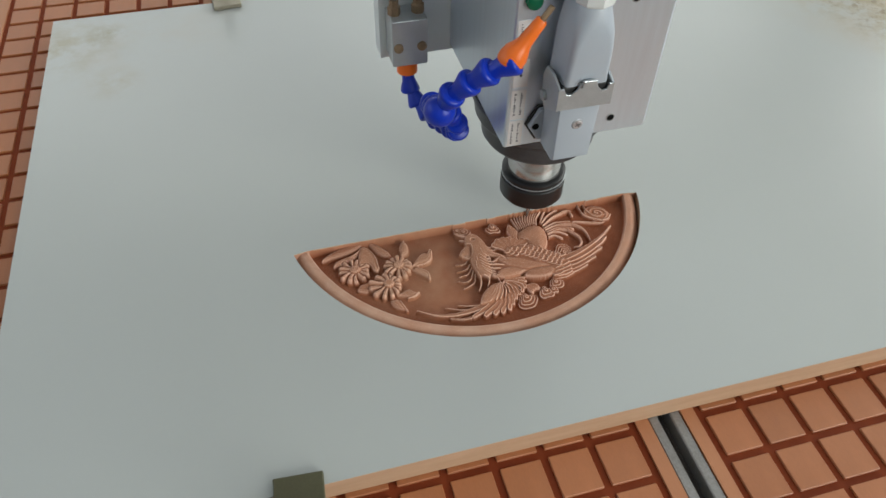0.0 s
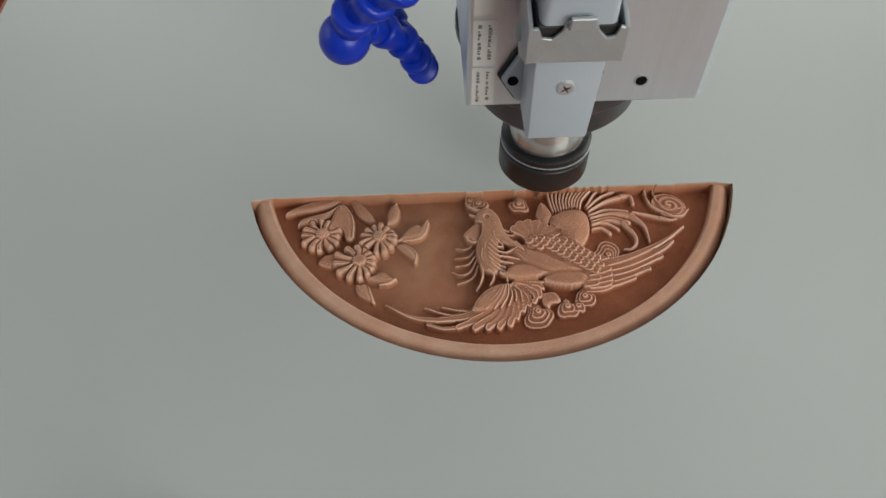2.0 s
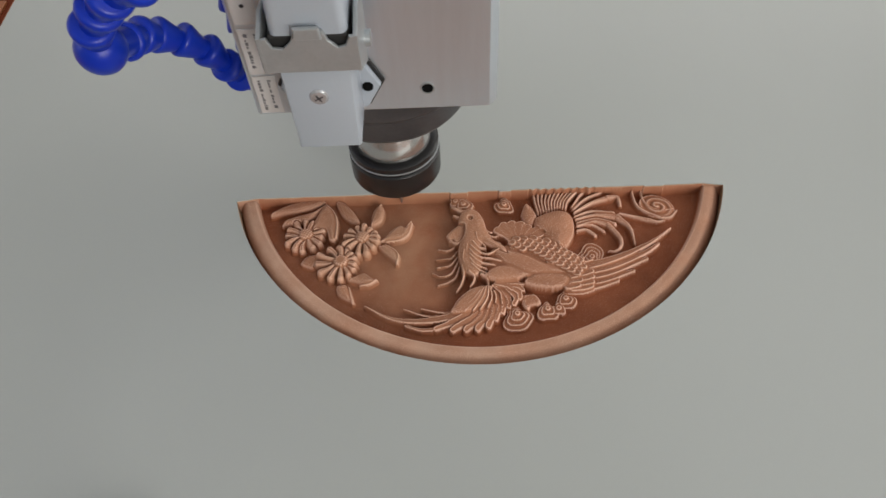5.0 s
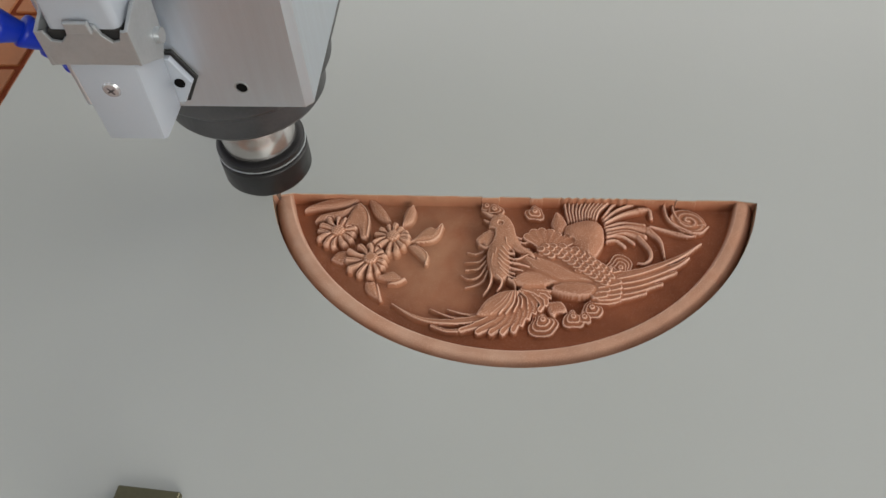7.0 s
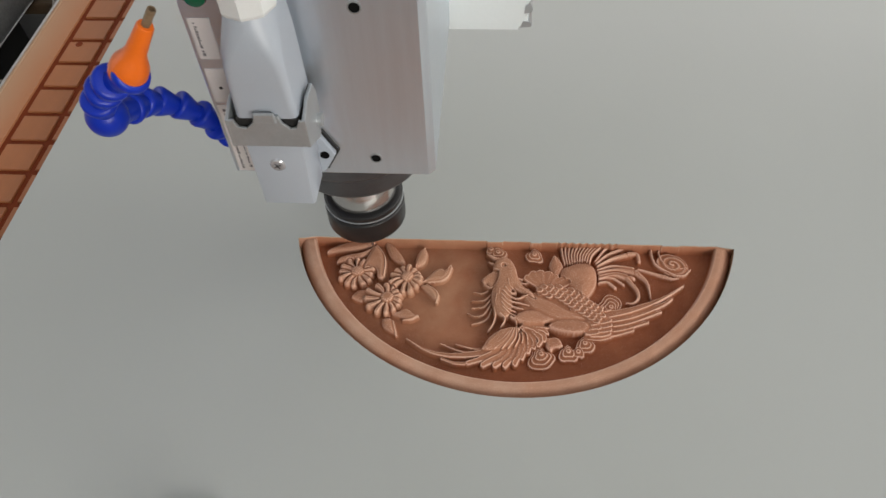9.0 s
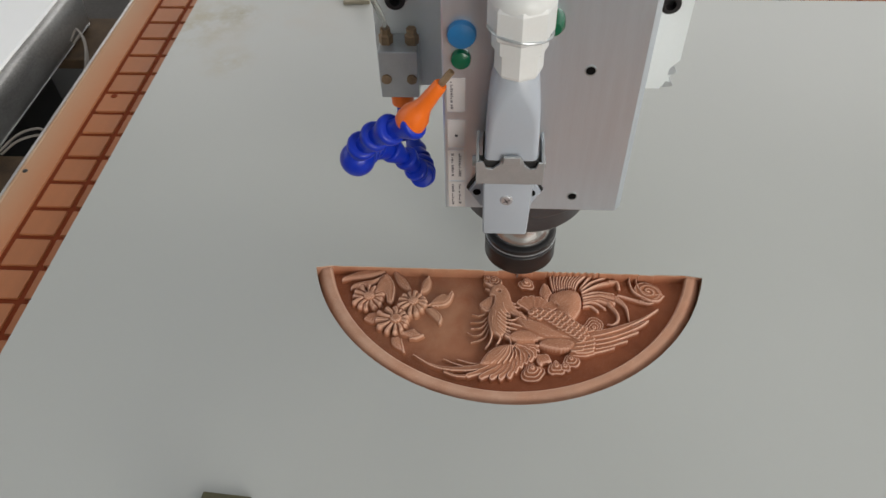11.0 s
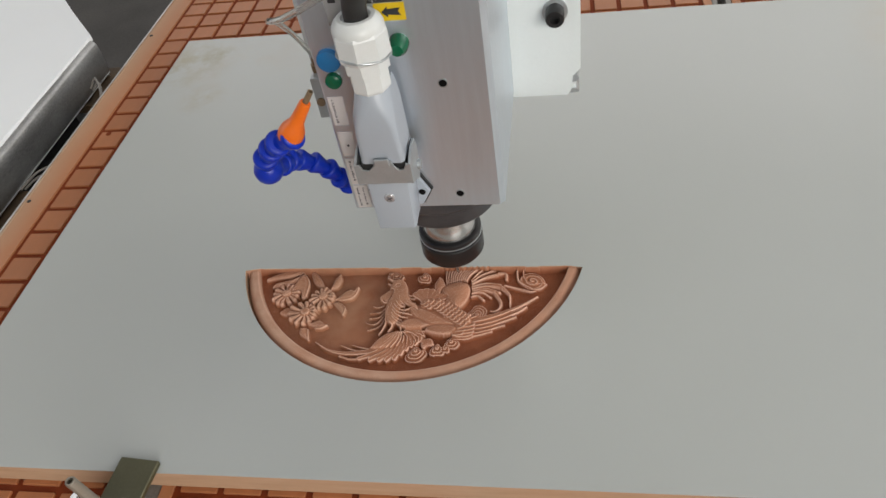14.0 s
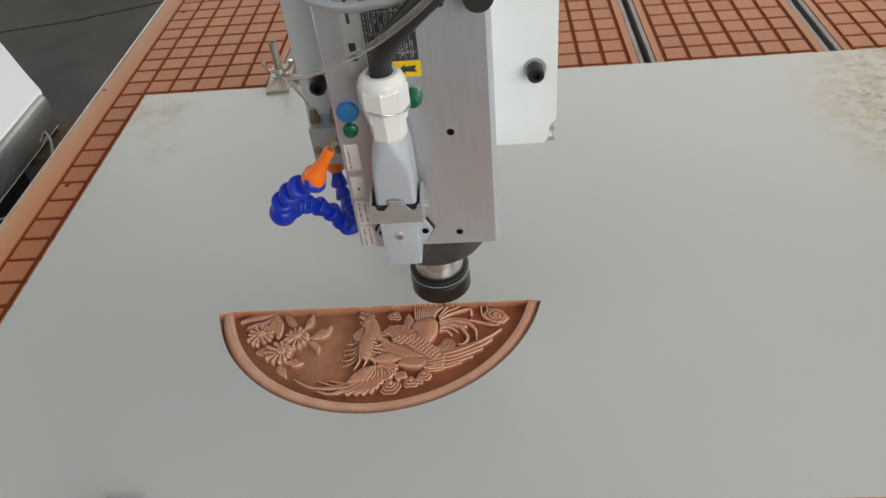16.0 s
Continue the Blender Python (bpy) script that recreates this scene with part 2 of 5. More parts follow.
WIRE = material("dusty_wire_sheath", (0.36, 0.33, 0.30), 0.6, second=(0.25, 0.23, 0.21), scale=60)
RAIL_BRIGHT = material("bright_edge_aluminium", (0.80, 0.80, 0.79), 0.34, 0.6, second=(0.45, 0.45, 0.44), scale=40, grain=0.1)
SLOT_DARK = material("dark_slot_brown", (0.10, 0.085, 0.075), 0.9, second=(0.05, 0.042, 0.036), scale=40)
DIRT = material("brown_rusty_bracket", (0.15, 0.095, 0.05), 0.75, second=(0.035, 0.024, 0.018), scale=30)
SHADOW_IRON = material("dark_paint_and_shade", (0.03, 0.03, 0.03), 0.6)


def clear_plastic():
    m = bpy.data.materials.new("clear_tube")
    m.use_nodes = True
    b = m.node_tree.nodes["Principled BSDF"]
    b.inputs["Base Color"].default_value = (0.85, 0.85, 0.8, 1)
    b.inputs["Roughness"].default_value = 0.15
    b.inputs["Transmission Weight"].default_value = 0.92
    b.inputs["IOR"].default_value = 1.25
    return m


TUBE = clear_plastic()


# ---- mesh helpers ----
def part(name, bm, mat, parent=None, label="", smooth=False, kind=""):
    """Link a bmesh as one mesh object, under a thing or a part if one is given."""
    me = bpy.data.meshes.new(name)
    bmesh.ops.recalc_face_normals(bm, faces=bm.faces)
    bm.to_mesh(me)
    bm.free()
    for p in me.polygons:
        p.use_smooth = smooth
    if smooth:
        me.set_sharp_from_angle(angle=radians(38))
    me.materials.append(mat)
    ob = new(name, me)
    ob.parent = parent
    if label or kind:
        tagged(ob, label, kind=kind)
    return ob


def thing(name, at, label, category, group="", kind=""):
    ob = new(name)
    ob.empty_display_size = 0.02
    ob.location = at
    return tagged(ob, label, category, group, kind)


def box(lo, hi, bevel=0.0, segments=2, bm=None):
    bm = bm or bmesh.new()
    made = bmesh.ops.create_cube(bm, size=1)["verts"]
    size = [b - a for a, b in zip(lo, hi)]
    for v in made:
        v.co = Vector([lo[k] + (v.co[k] + 0.5) * size[k] for k in range(3)])
    if bevel:
        edges = list({e for v in made for e in v.link_edges})
        bmesh.ops.bevel(bm, geom=edges, offset=bevel, segments=segments, affect="EDGES", profile=0.5)
    return bm


def lathe(profile, axis_at=(0, 0, 0), seg=48, bm=None, m=None, closed=True):
    """Turn (radius, height) pairs round z."""
    bm = bm or bmesh.new()
    rings = []
    m = m or Matrix.Identity(4)
    for r, z in profile:
        if r < 1e-6:
            rings.append([bm.verts.new(m @ (Vector((0, 0, z)) + Vector(axis_at)))])
        else:
            rings.append([bm.verts.new(m @ (Vector((r * math.cos(a), r * math.sin(a), z)) + Vector(axis_at)))
                          for a in (2 * math.pi * k / seg for k in range(seg))])
    for a, b in zip(rings, rings[1:]):
        if len(a) == 1 and len(b) == 1:
            continue
        for k in range(seg):
            l = (k + 1) % seg
            if len(a) == 1:
                bm.faces.new((a[0], b[k], b[l]))
            elif len(b) == 1:
                bm.faces.new((a[k], a[l], b[0]))
            else:
                bm.faces.new((a[k], a[l], b[l], b[k]))
    if closed:
        for ring in (rings[0], rings[-1]):
            if len(ring) > 1:
                bm.faces.new(ring)
    return bm


def prism(outline, lo, hi, axis="z", bm=None, bevel=0.0):
    """Extrude a closed 2D outline along an axis: z from (x, y), y from (x, z), x from (y, z)."""
    bm = bm or bmesh.new()
    put = {"z": lambda a, b, c: (a, b, c), "y": lambda a, b, c: (a, c, b), "x": lambda a, b, c: (c, a, b)}[axis]
    low = [bm.verts.new(put(a, b, lo)) for a, b in outline]
    top = [bm.verts.new(put(a, b, hi)) for a, b in outline]
    n = len(outline)
    faces = [bm.faces.new(low), bm.faces.new(top)]
    faces += [bm.faces.new((low[k], low[(k + 1) % n], top[(k + 1) % n], top[k])) for k in range(n)]
    if bevel:
        bmesh.ops.recalc_face_normals(bm, faces=faces)
        edges = list({e for f in faces[:2] for e in f.edges})
        bmesh.ops.bevel(bm, geom=edges, offset=bevel, segments=2, affect="EDGES", profile=0.5)
    return bm


def smooth_line(points, steps=8):
    """Catmull-Rom through the points."""
    pts = [Vector(p) for p in points]
    pts = [2 * pts[0] - pts[1]] + pts + [2 * pts[-1] - pts[-2]]
    out = []
    for a, b, c, d in zip(pts, pts[1:], pts[2:], pts[3:]):
        for k in range(steps):
            t = k / steps
            out.append(0.5 * (2 * b + (c - a) * t + (2 * a - 5 * b + 4 * c - d) * t * t + (3 * b - a - 3 * c + d) * t ** 3))
    out.append(pts[-2])
    return out


def sweep(points, radius, seg=12, bm=None, steps=8, taper=None):
    """A round tube along a smooth line."""
    bm = bm or bmesh.new()
    line = smooth_line(points, steps)
    n = len(line)
    rings = []
    side = None
    for k, p in enumerate(line):
        way = (line[min(k + 1, n - 1)] - line[max(k - 1, 0)]).normalized()
        if side is None:
            side = way.orthogonal().normalized()
        side = (side - way * side.dot(way)).normalized()
        up = way.cross(side)
        r = radius * (taper(k / (n - 1)) if taper else 1)
        rings.append([bm.verts.new(p + r * (math.cos(a) * side + math.sin(a) * up)) for a in (2 * math.pi * j / seg for j in range(seg))])
    for a, b in zip(rings, rings[1:]):
        for j in range(seg):
            bm.faces.new((a[j], a[(j + 1) % seg], b[(j + 1) % seg], b[j]))
    bm.faces.new(rings[0]), bm.faces.new(rings[-1])
    return bm


def along(p, q):
    """The pose at p whose z axis points at q."""
    return Matrix.Translation(p) @ (Vector(q) - Vector(p)).to_track_quat("Z", "Y").to_matrix().to_4x4()


# ---- hall ----
def hall():
    t = 0.2
    part("floor", box((-6, -5, -1.1), (6, 6, -0.9)), CONCRETE, kind="structure", label="grey concrete workshop floor with dark stains")
    part("floor_joint", sweep([(-6, 1.9, -0.9), (-2.16, 2.77, -0.9), (-1.83, 2.85, -0.9), (-1.0, 3.17, -0.9)], 0.006, 6), SHADOW_IRON, bpy.data.objects["floor"], "dark crack between floor slabs")
    bm = bmesh.new()
    for lo, hi in (((-6 - t, -5, -0.9), (-6, 6, 1.4)), ((-6 - t, -5, 3.6), (-6, 6, 4.6)), ((-6 - t, -5, 1.4), (-6, -2, 3.6)), ((-6 - t, 4, 1.4), (-6, 6, 3.6))):
        box(lo, hi, bm=bm)
    part("wall_west", bm, PLASTER, kind="structure", label="painted hall wall with a long window opening")
    bm = bmesh.new()
    for lo, hi in (((6, -5, -0.9), (6 + t, 6, 1.4)), ((6, -5, 3.6), (6 + t, 6, 4.6)), ((6, -5, 1.4), (6 + t, -2, 3.6)), ((6, 4, 1.4), (6 + t, 6, 3.6))):
        box(lo, hi, bm=bm)
    part("wall_east", bm, PLASTER, kind="structure", label="painted hall wall with a long window opening")
    bm = bmesh.new()
    for lo, hi in (((-6 - t, 6, -0.9), (6 + t, 6 + t, 2.2)), ((-6 - t, 6, 4.0), (6 + t, 6 + t, 4.6)), ((-6 - t, 6, 2.2), (-4, 6 + t, 4.0)), ((5, 6, 2.2), (6 + t, 6 + t, 4.0))):
        box(lo, hi, bm=bm)
    part("wall_north", bm, PLASTER, kind="structure", label="painted hall wall with a high window band")
    bm = bmesh.new()
    for lo, hi in (((-6 - t, -5 - t, -0.9), (1.0, -5, 4.6)), ((5.0, -5 - t, -0.9), (6 + t, -5, 4.6)), ((1.0, -5 - t, 3.7), (5.0, -5, 4.6))):
        box(lo, hi, bm=bm)
    part("wall_south", bm, PLASTER, kind="structure", label="painted hall wall with a wide open door")
    bm = bmesh.new()
    for xa, xb in ((-6, -3.6), (-1.6, 1.6), (3.6, 6)):
        box((xa, -5, 4.6), (xb, 6, 4.8), bm=bm)
    for xa in (-3.6, 1.6):
        box((xa, -5, 4.6), (xa + 2, -4, 4.8), bm=bm), box((xa, 5, 4.6), (xa + 2, 6, 4.8), bm=bm)
    part("ceiling", bm, PLASTER, kind="structure", label="plain hall ceiling with two long skylight openings")


hall()

# ---- the board with its carving ----
BOARD_X, BOARD_Y, BOARD_T = (-0.3645, 0.86), (-0.1978, 0.4225), 0.0196
ARC_Y, ARC_R = 0.0373, 0.15458
GROUND = -0.0088


def arc_points(r, n):
    """The half-disc's lower arc from its west end to its east end, cut at y = 0."""
    a0 = math.asin(-ARC_Y / r)
    return [(r * math.cos(a), ARC_Y + r * math.sin(a)) for a in (math.pi - a0 + (math.pi + 2 * a0) * k / n for k in range(n + 1))]


def CUT_Y(x):
    """The far edge of the unfinished cut."""
    return 0.0019 * np.clip((0.1499 - np.abs(x)) / 0.012, 0, 1) + 0.00010 * np.sin(x * 310) * np.sin(x * 127) + 0.00003 * np.sin(x * 1900) * np.sin(x * 733) \
        + 0.00045 * np.sin(x * 1260) * (np.abs(x - 0.052) < 0.021) - 0.0007 * ((np.abs(x + 0.012) < 0.0055) | (np.abs(x - 0.0165) < 0.004) | (np.abs(x - 0.108) < 0.006))


def board():
    b = thing("carving_board", (0, 0, -BOARD_T), "light grey laminated fibreboard sheet clamped on the vacuum table", "board")
    b.location = (0, 0, 0)
    n = 128
    arc = arc_points(ARC_R, n)
    # laminate skin: outline with the half disc cut out, as a thin sheet of two halves and a far strip
    bm = bmesh.new()
    x0, x1, y0, y1 = *BOARD_X, *BOARD_Y
    cut = [(x, float(CUT_Y(x))) for x in np.linspace(0.1499, -0.1499, 520).tolist()]
    far = [(x0, y1), (x1, y1), (x1, 0), *cut, (x0, 0)]
    near = [(x0, 0), *arc, (x1, 0), (x1, y0), (x0, y0)]

    def sheet(outline, z0, z1):
        lo, hi = [bm.verts.new((x, y, z0)) for x, y in outline], [bm.verts.new((x, y, z1)) for x, y in outline]
        k = len(outline)
        bm.faces.new(hi), bm.faces.new(lo)
        for i in range(k):
            bm.faces.new((lo[i], lo[(i + 1) % k], hi[(i + 1) % k], hi[i]))

    sheet(far, -0.0007, 0), sheet(near, -0.0007, 0)
    part("laminate_skin", bm, LAMINATE, b, "smooth pale grey laminate skin")
    bm = bmesh.new()
    sheet(far, -BOARD_T, -0.0007), sheet(near, -BOARD_T, -0.0007)
    part("fibreboard_core", bm, MDF_EDGE, b, "raw sawn fibreboard edge")
    return b


the_board = board()

# ---- the carving: forms (edge height, top height, shoulder, outline) and strokes (height, first and last half-width, path), in millimetres ----
LEAF_FORMS = [(2.6, 4.2, 3.2, -66.4, -18.9, -66.3, -10.9, -64.2, -4.6, -60.5, -1.8, -58, -7.2, -59.2, -15.2, -63.2, -18.8), (2.4, 4.2, 3.2, -60.6,
    -31.2, -55.8, -24.7, -51.6, -20.3, -47.8, -18.9, -44.9, -20.1, -43, -16.6, -41.2, -17.4, -41.6, -24.4, -45.2, -29.6, -51, -31, -56.1, -32), (2.4,
    4, 3.2, -61.5, -34.2, -57.1, -32.8, -51.7, -36.5, -48.7, -41.4, -49.1, -47.1, -51.1, -46, -53.7, -43.2, -57.3, -39.5), (2.4, 4, 3.2, -78.6, -57.5,
    -73.2, -54.2, -68.2, -52.9, -63.9, -56.3, -60.8, -58.6, -63.6, -61.4, -68.2, -62, -73.7, -59.7)]
LEAF_FORMS_2 = [(2.2, 3.6, 3.2, -84.2, -61.2, -79.3, -60.3, -76.7, -63.7, -73.8, -73.3, -76.5, -72.6, -81.8, -69.3, -84.1, -65.9), (2, 3, 3.2, -107.2,
    -44.5, -103.7, -39.4, -97, -38, -92.6, -40, -92.6, -46.6, -98.4, -48.8, -103.3, -47.7), (3.6, 6.2, 3.9, -95, -1.6, -89.9, -6.1, -86.5, -15, -86.5,
    -28.9, -90.6, -29.8, -93.2, -22.1, -99, -20.5, -101.9, -22.8, -100.8, -14.4, -98.4, -7.2), (2.4, 3.6, 3.2, -90.3, 4.9, -84.1, 1.4, -78.5, -4.9,
    -73.5, -13.8, -76.1, -16.5, -81.3, -13.9, -86.1, -7.8)]
LEAF_FORMS_3 = [(2.6, 4.2, 2.8, -93.5, 4.4, -105.5, 3.7, -117.8, 0.6, -127.9, -5.1, -128.7, -9.2, -120.3, -7.7, -107.9, -5.6, -96.9, -1.2), (2.6, 4.4,
    2.8, -94.2, 0.2, -103.5, -6.4, -112.9, -9.3, -119.3, -12.2, -121, -17.5, -114.4, -16.5, -105.1, -13.6, -97.7, -7.2)]
CURLS = [(4.7, 0.4, 0.8, -60.2, -31.7, -52.2, -28.1, -46.1, -23.6, -41.6, -17), (4.4, 0.4, 0.8, -56.1, -31.6, -47.6, -30.1, -43.2, -26.1, -41.1,
    -18.3), (4.4, 0.4, 1.1, -57, -33.3, -51.7, -36.9, -49, -41.4, -49.7, -47.1), (4.4, 0.4, 1.1, -70.8, -62, -65.5, -61.5, -61.4, -58.6), (4.1, 0.4,
    1.1, -77.1, -62.2, -75.6, -67.6, -74.1, -73.3), (5, 0.4, 0.7, -65.7, -18.9, -63.7, -11.8, -60.4, -2.7), (6.5, 0.4, 0.7, -93.9, -2.5, -88.9, -8.8,
    -86.7, -16.7, -86.6, -28)]
FORMS = [(4, 6, 4.9, 25.1, -15.4, 28.3, -6.5, 32, -8.7, 35.1, -16.5, 33.4, -21.7, 28.2, -23.1), (4.6, 8.2, 9.2, 33.6, -18.3, 40.7, -14.2, 49.5, -12.7,
    55.1, -16, 56.9, -23.3, 55.1, -32.6, 50.8, -40.1, 47.2, -43.9, 42.4, -41.5, 36.9, -32.2, 32.5, -25.2), (4.8, 7, 4.2, 6.2, -41.2, 13.9, -41.4,
    20.5, -43.3, 27.1, -46.4, 33.5, -50.6, 41.4, -55.1, 47.1, -58.9, 34.6, -60, 26.5, -59.1, 18.4, -55, 12, -50)]
FORMS_2 = [(4.8, 7.4, 4.2, -0.4, -59.8, 3.6, -55.4, 10.2, -52.8, 16.8, -53.4, 23.3, -56.8, 28.1, -59.8, 23.1, -62.2, 14.9, -63.6, 6.7, -63.5), (4.8,
    7, 3.5, 22, -64.2, 26.4, -60.6, 34.7, -58.8, 45.5, -59.8, 49.5, -63.6, 46.5, -68.3, 39.8, -69.9, 30.9, -68.9, 24.5, -66.8), (4.6, 6.4, 3.5, -18.9,
    -82.6, -16.1, -76.2, -11.9, -71.2, -6.4, -67.3, 0.1, -65.5, 5, -66.2, 3, -73.1, 0.3, -78.7, -8, -82.3, -13.8, -83.9)]
FORMS_3 = [(4.6, 7.6, 5.3, -10.8, -12.3, -5.9, -9.1, -0.6, -12.1, 2.8, -19, 4.4, -26.7, 8, -33.8, 13.6, -38.6, 15.5, -44.7, 10.2, -41.9, 4.5, -38.4,
    0.8, -36.4, -0.3, -41.8, -0, -50.7, -1.4, -57.1, -5.4, -59.1, -10, -56.1, -12.7, -49.8, -13.7, -42.1, -12.8, -35.5, -11.4, -27.1, -12.9, -19.4),
    (4, 5.6, 2.8, -12.2, -21.1, -9, -22.7, -9.7, -29.6, -11.8, -33.8, -14.5, -35.1, -16.5, -32.3, -18.9, -32.7, -20.4, -29, -17.7, -25.5, -14.9,
    -22.9)]
BEAK = [(6.4, 2.1, 0.4, -9.4, -12.3, -13.6, -9.7, -17.5, -7.1), (5.2, 1.8, 0.5, -10.4, -16.7, -13.2, -15, -16, -13.3), (6.2, 0.9, 0.4, -18.2, -33.1,
    -14.1, -35.6, -10.7, -33, -8.7, -27.9)]
NECK_LINES = [(8, 0.5, 0.6, -2.5, -29.4, -1.5, -34.4, 2.5, -38), (8.2, 0.5, 0.6, -6, -38.7, -1.6, -43.1, 4.4, -44.5, 10.5, -41.1), (8.2, 0.5, 0.6,
    -6.7, -41.6, -2.3, -46.3, 4.7, -47.8, 11, -49.6), (8.2, 0.5, 0.6, -6.7, -44.8, -2.7, -49.2, 2.6, -51.4, 7.3, -52.5), (8.2, 0.5, 0.6, -6.7, -48.1,
    -3.4, -52.4, 2.6, -54.6), (8.2, 0.5, 0.6, -6, -51.6, -2.7, -55.1, 2.2, -57.7), (8, 0.5, 0.6, -4.6, -35.7, -1.2, -39.8, 2.8, -40.1)]
NECK_LINES_2 = [(7, 1.1, 0.5, -7.4, -56.4, -4.7, -59.5, -5.4, -63, -7.4, -65.8), (6.5, 1.1, 0.4, -0.8, -58.2, 2.5, -61.2, 3.1, -65.9), (6, 1.1, 0.4,
    -11.3, -51.8, -10.7, -58.1, -12.6, -64.4, -15.2, -68.3), (8, 0.4, 0.4, -10, -41.6, -10.7, -47.8, -8.7, -54.1), (4.6, 0.8, 0.5, 4, -28.8, 7.4,
    -30.4, 11.5, -29.9), (4.6, 0.8, 0.5, 5.3, -32.1, 8, -34.2, 11.7, -34.9), (4.6, 0.7, 0.5, 3.4, -25.9, 6.4, -27.1, 9.5, -26.1), (7.9, 0.4, 0.4, -8,
    -37.5, -8.7, -44.5, -7, -51.7)]
HACKLE = [(3.4, 1.3, 0.6, -14.8, -35.6, -19.9, -38.2, -25.3, -37.1), (3.6, 1.3, 0.6, -14.1, -39.3, -18.4, -43.9, -26.5, -44.5), (3.8, 1.3, 0.6, -14.1,
    -43.4, -18.7, -49.2, -26.1, -50.2), (4, 1.3, 0.6, -13.7, -46.6, -18, -54.7, -23.6, -56.9, -28.6, -54.2), (4, 1.3, 0.6, -13, -50.6, -15.6, -57.8,
    -20.2, -61.1, -25.8, -62.8)]
EAST_FEATHERS = [(3.6, 2.1, 1.4, 46.8, -70.7, 54.8, -71.3, 61.7, -69.6), (3.9, 2.5, 1.8, 48.6, -68.4, 62.5, -68, 76.1, -63.9), (4.2, 2.8, 1.4, 49.8,
    -65.4, 67.3, -64.1, 86.5, -57.8), (4.5, 3.2, 1.4, 50.1, -62.3, 72.1, -59, 95.4, -49.8), (4.8, 3.2, 1.1, 49.3, -59.6, 74.2, -54.7, 94.9, -45.8,
    104, -39.6), (5.2, 3.5, 0.5, 47.9, -56.9, 74.7, -50.3, 97.4, -40.1, 113.4, -28.7)]
EAST_COVERTS = [(5.4, 2.1, 1.8, 50.1, -69.5, 56.6, -69.3, 60.8, -68.1), (5.6, 2.1, 1.8, 50.3, -66.9, 56.8, -66.3, 61.7, -65.4), (5.8, 2.1, 1.8, 50.6,
    -63.8, 57.1, -63.3, 62.1, -62), (6, 2.1, 1.8, 50.8, -60.7, 56.7, -60.2, 62.1, -58.5), (6.2, 1.8, 1.8, 47, -68.8, 49.5, -68.8, 53.5, -67.9), (6.3,
    1.8, 1.8, 47.9, -65.4, 50.5, -65, 55.1, -64.5), (6.4, 1.8, 1.8, 48.1, -62.3, 50.7, -61.9, 54.7, -61)]
EAST_PLUMES = [(5.4, 1.8, 1.1, 41.4, -55.1, 51.4, -53.3, 63.2, -50.2), (5.6, 1.8, 1.4, 41.6, -53.6, 48.9, -52.2, 58.4, -48.4), (5.8, 1.8, 1.4, 39.1,
    -51.3, 46.7, -50.3, 53.9, -47.3)]
WEST_PRIMARIES = [(3.4, 1.2, 0.5, -17.6, -83.3, -32, -83.7, -45.1, -78.5), (3.4, 1.1, 0.5, -17.6, -81.8, -25.6, -81.3, -35.1, -78.6), (4, 1.8, 1.1,
    -4.8, -84.4, -20.7, -90.3, -33.3, -92.8, -43.6, -89.8), (4.4, 2.8, 0.5, -8, -81.5, -25.5, -86.4, -43.1, -86.9, -55.1, -83.6, -67, -76.1)]
WEST_FEATHERS = [(4.6, 2.5, 1.4, -1.6, -75.4, -11.8, -85.3, -27, -92.6), (4.6, 2.5, 1.8, -0.3, -75.4, -6.8, -85.9, -17.8, -93.4), (4.6, 2.5, 1.8, 1.3,
    -74.6, -2.9, -85.8, -10.5, -93.5), (4.6, 2.5, 1.8, 3, -73.8, 0.9, -84.9, -4.3, -93.4), (4.6, 2.5, 1.8, 4.6, -72.6, 5, -82.6, 1.7, -91.8), (4.5,
    2.1, 1.4, 6.2, -71.5, 8.3, -78.9, 6.2, -87.7), (4.4, 2.1, 1.4, 7.9, -69.9, 11.3, -76.2, 10.1, -83.2), (4.3, 2.1, 1.4, 9.5, -68.4, 13.9, -73.5,
    13.7, -79.8)]
WEST_QUILLS = [(6.1, 0.4, 0.6, -1.5, -69.4, -7.4, -76.7, -15.7, -82.5), (6.2, 0.4, 0.6, 0.4, -67.8, -3.8, -75.5, -10.6, -82.3), (6.3, 0.4, 0.6, 1.8,
    -67, -0.9, -74.7, -6.1, -82.2), (6.2, 0.4, 0.6, 3.1, -67, 2, -74.6, -2.3, -81.7), (6, 0.4, 0.6, 4, -67, 4.6, -73.8, 2.2, -80.2), (5.8, 0.4, 0.5,
    4.7, -67, 6.9, -72.2, 6.4, -77.4), (5.6, 0.4, 0.5, 5, -66.2, 9.2, -70.3, 10, -74.7)]
WEST_RUFFLE = [(4.6, 2.1, 1.4, 11.6, -64.5, 17.8, -73.4, 16.6, -78.3), (4.8, 2.1, 1.4, 12.2, -64.5, 19.8, -70.3, 20.3, -74.5), (5, 2.1, 1.4, 11.6,
    -64.5, 19.6, -66.6, 22.5, -69.1), (5, 2.1, 1.4, 10, -64.1, 17.5, -63.9, 22.6, -64.9), (5, 1.8, 1.1, 6.7, -65, 11.5, -68.3, 13.3, -71.3), (5.1,
    1.8, 1.1, 7.7, -64.2, 13.2, -66, 16, -68.6)]
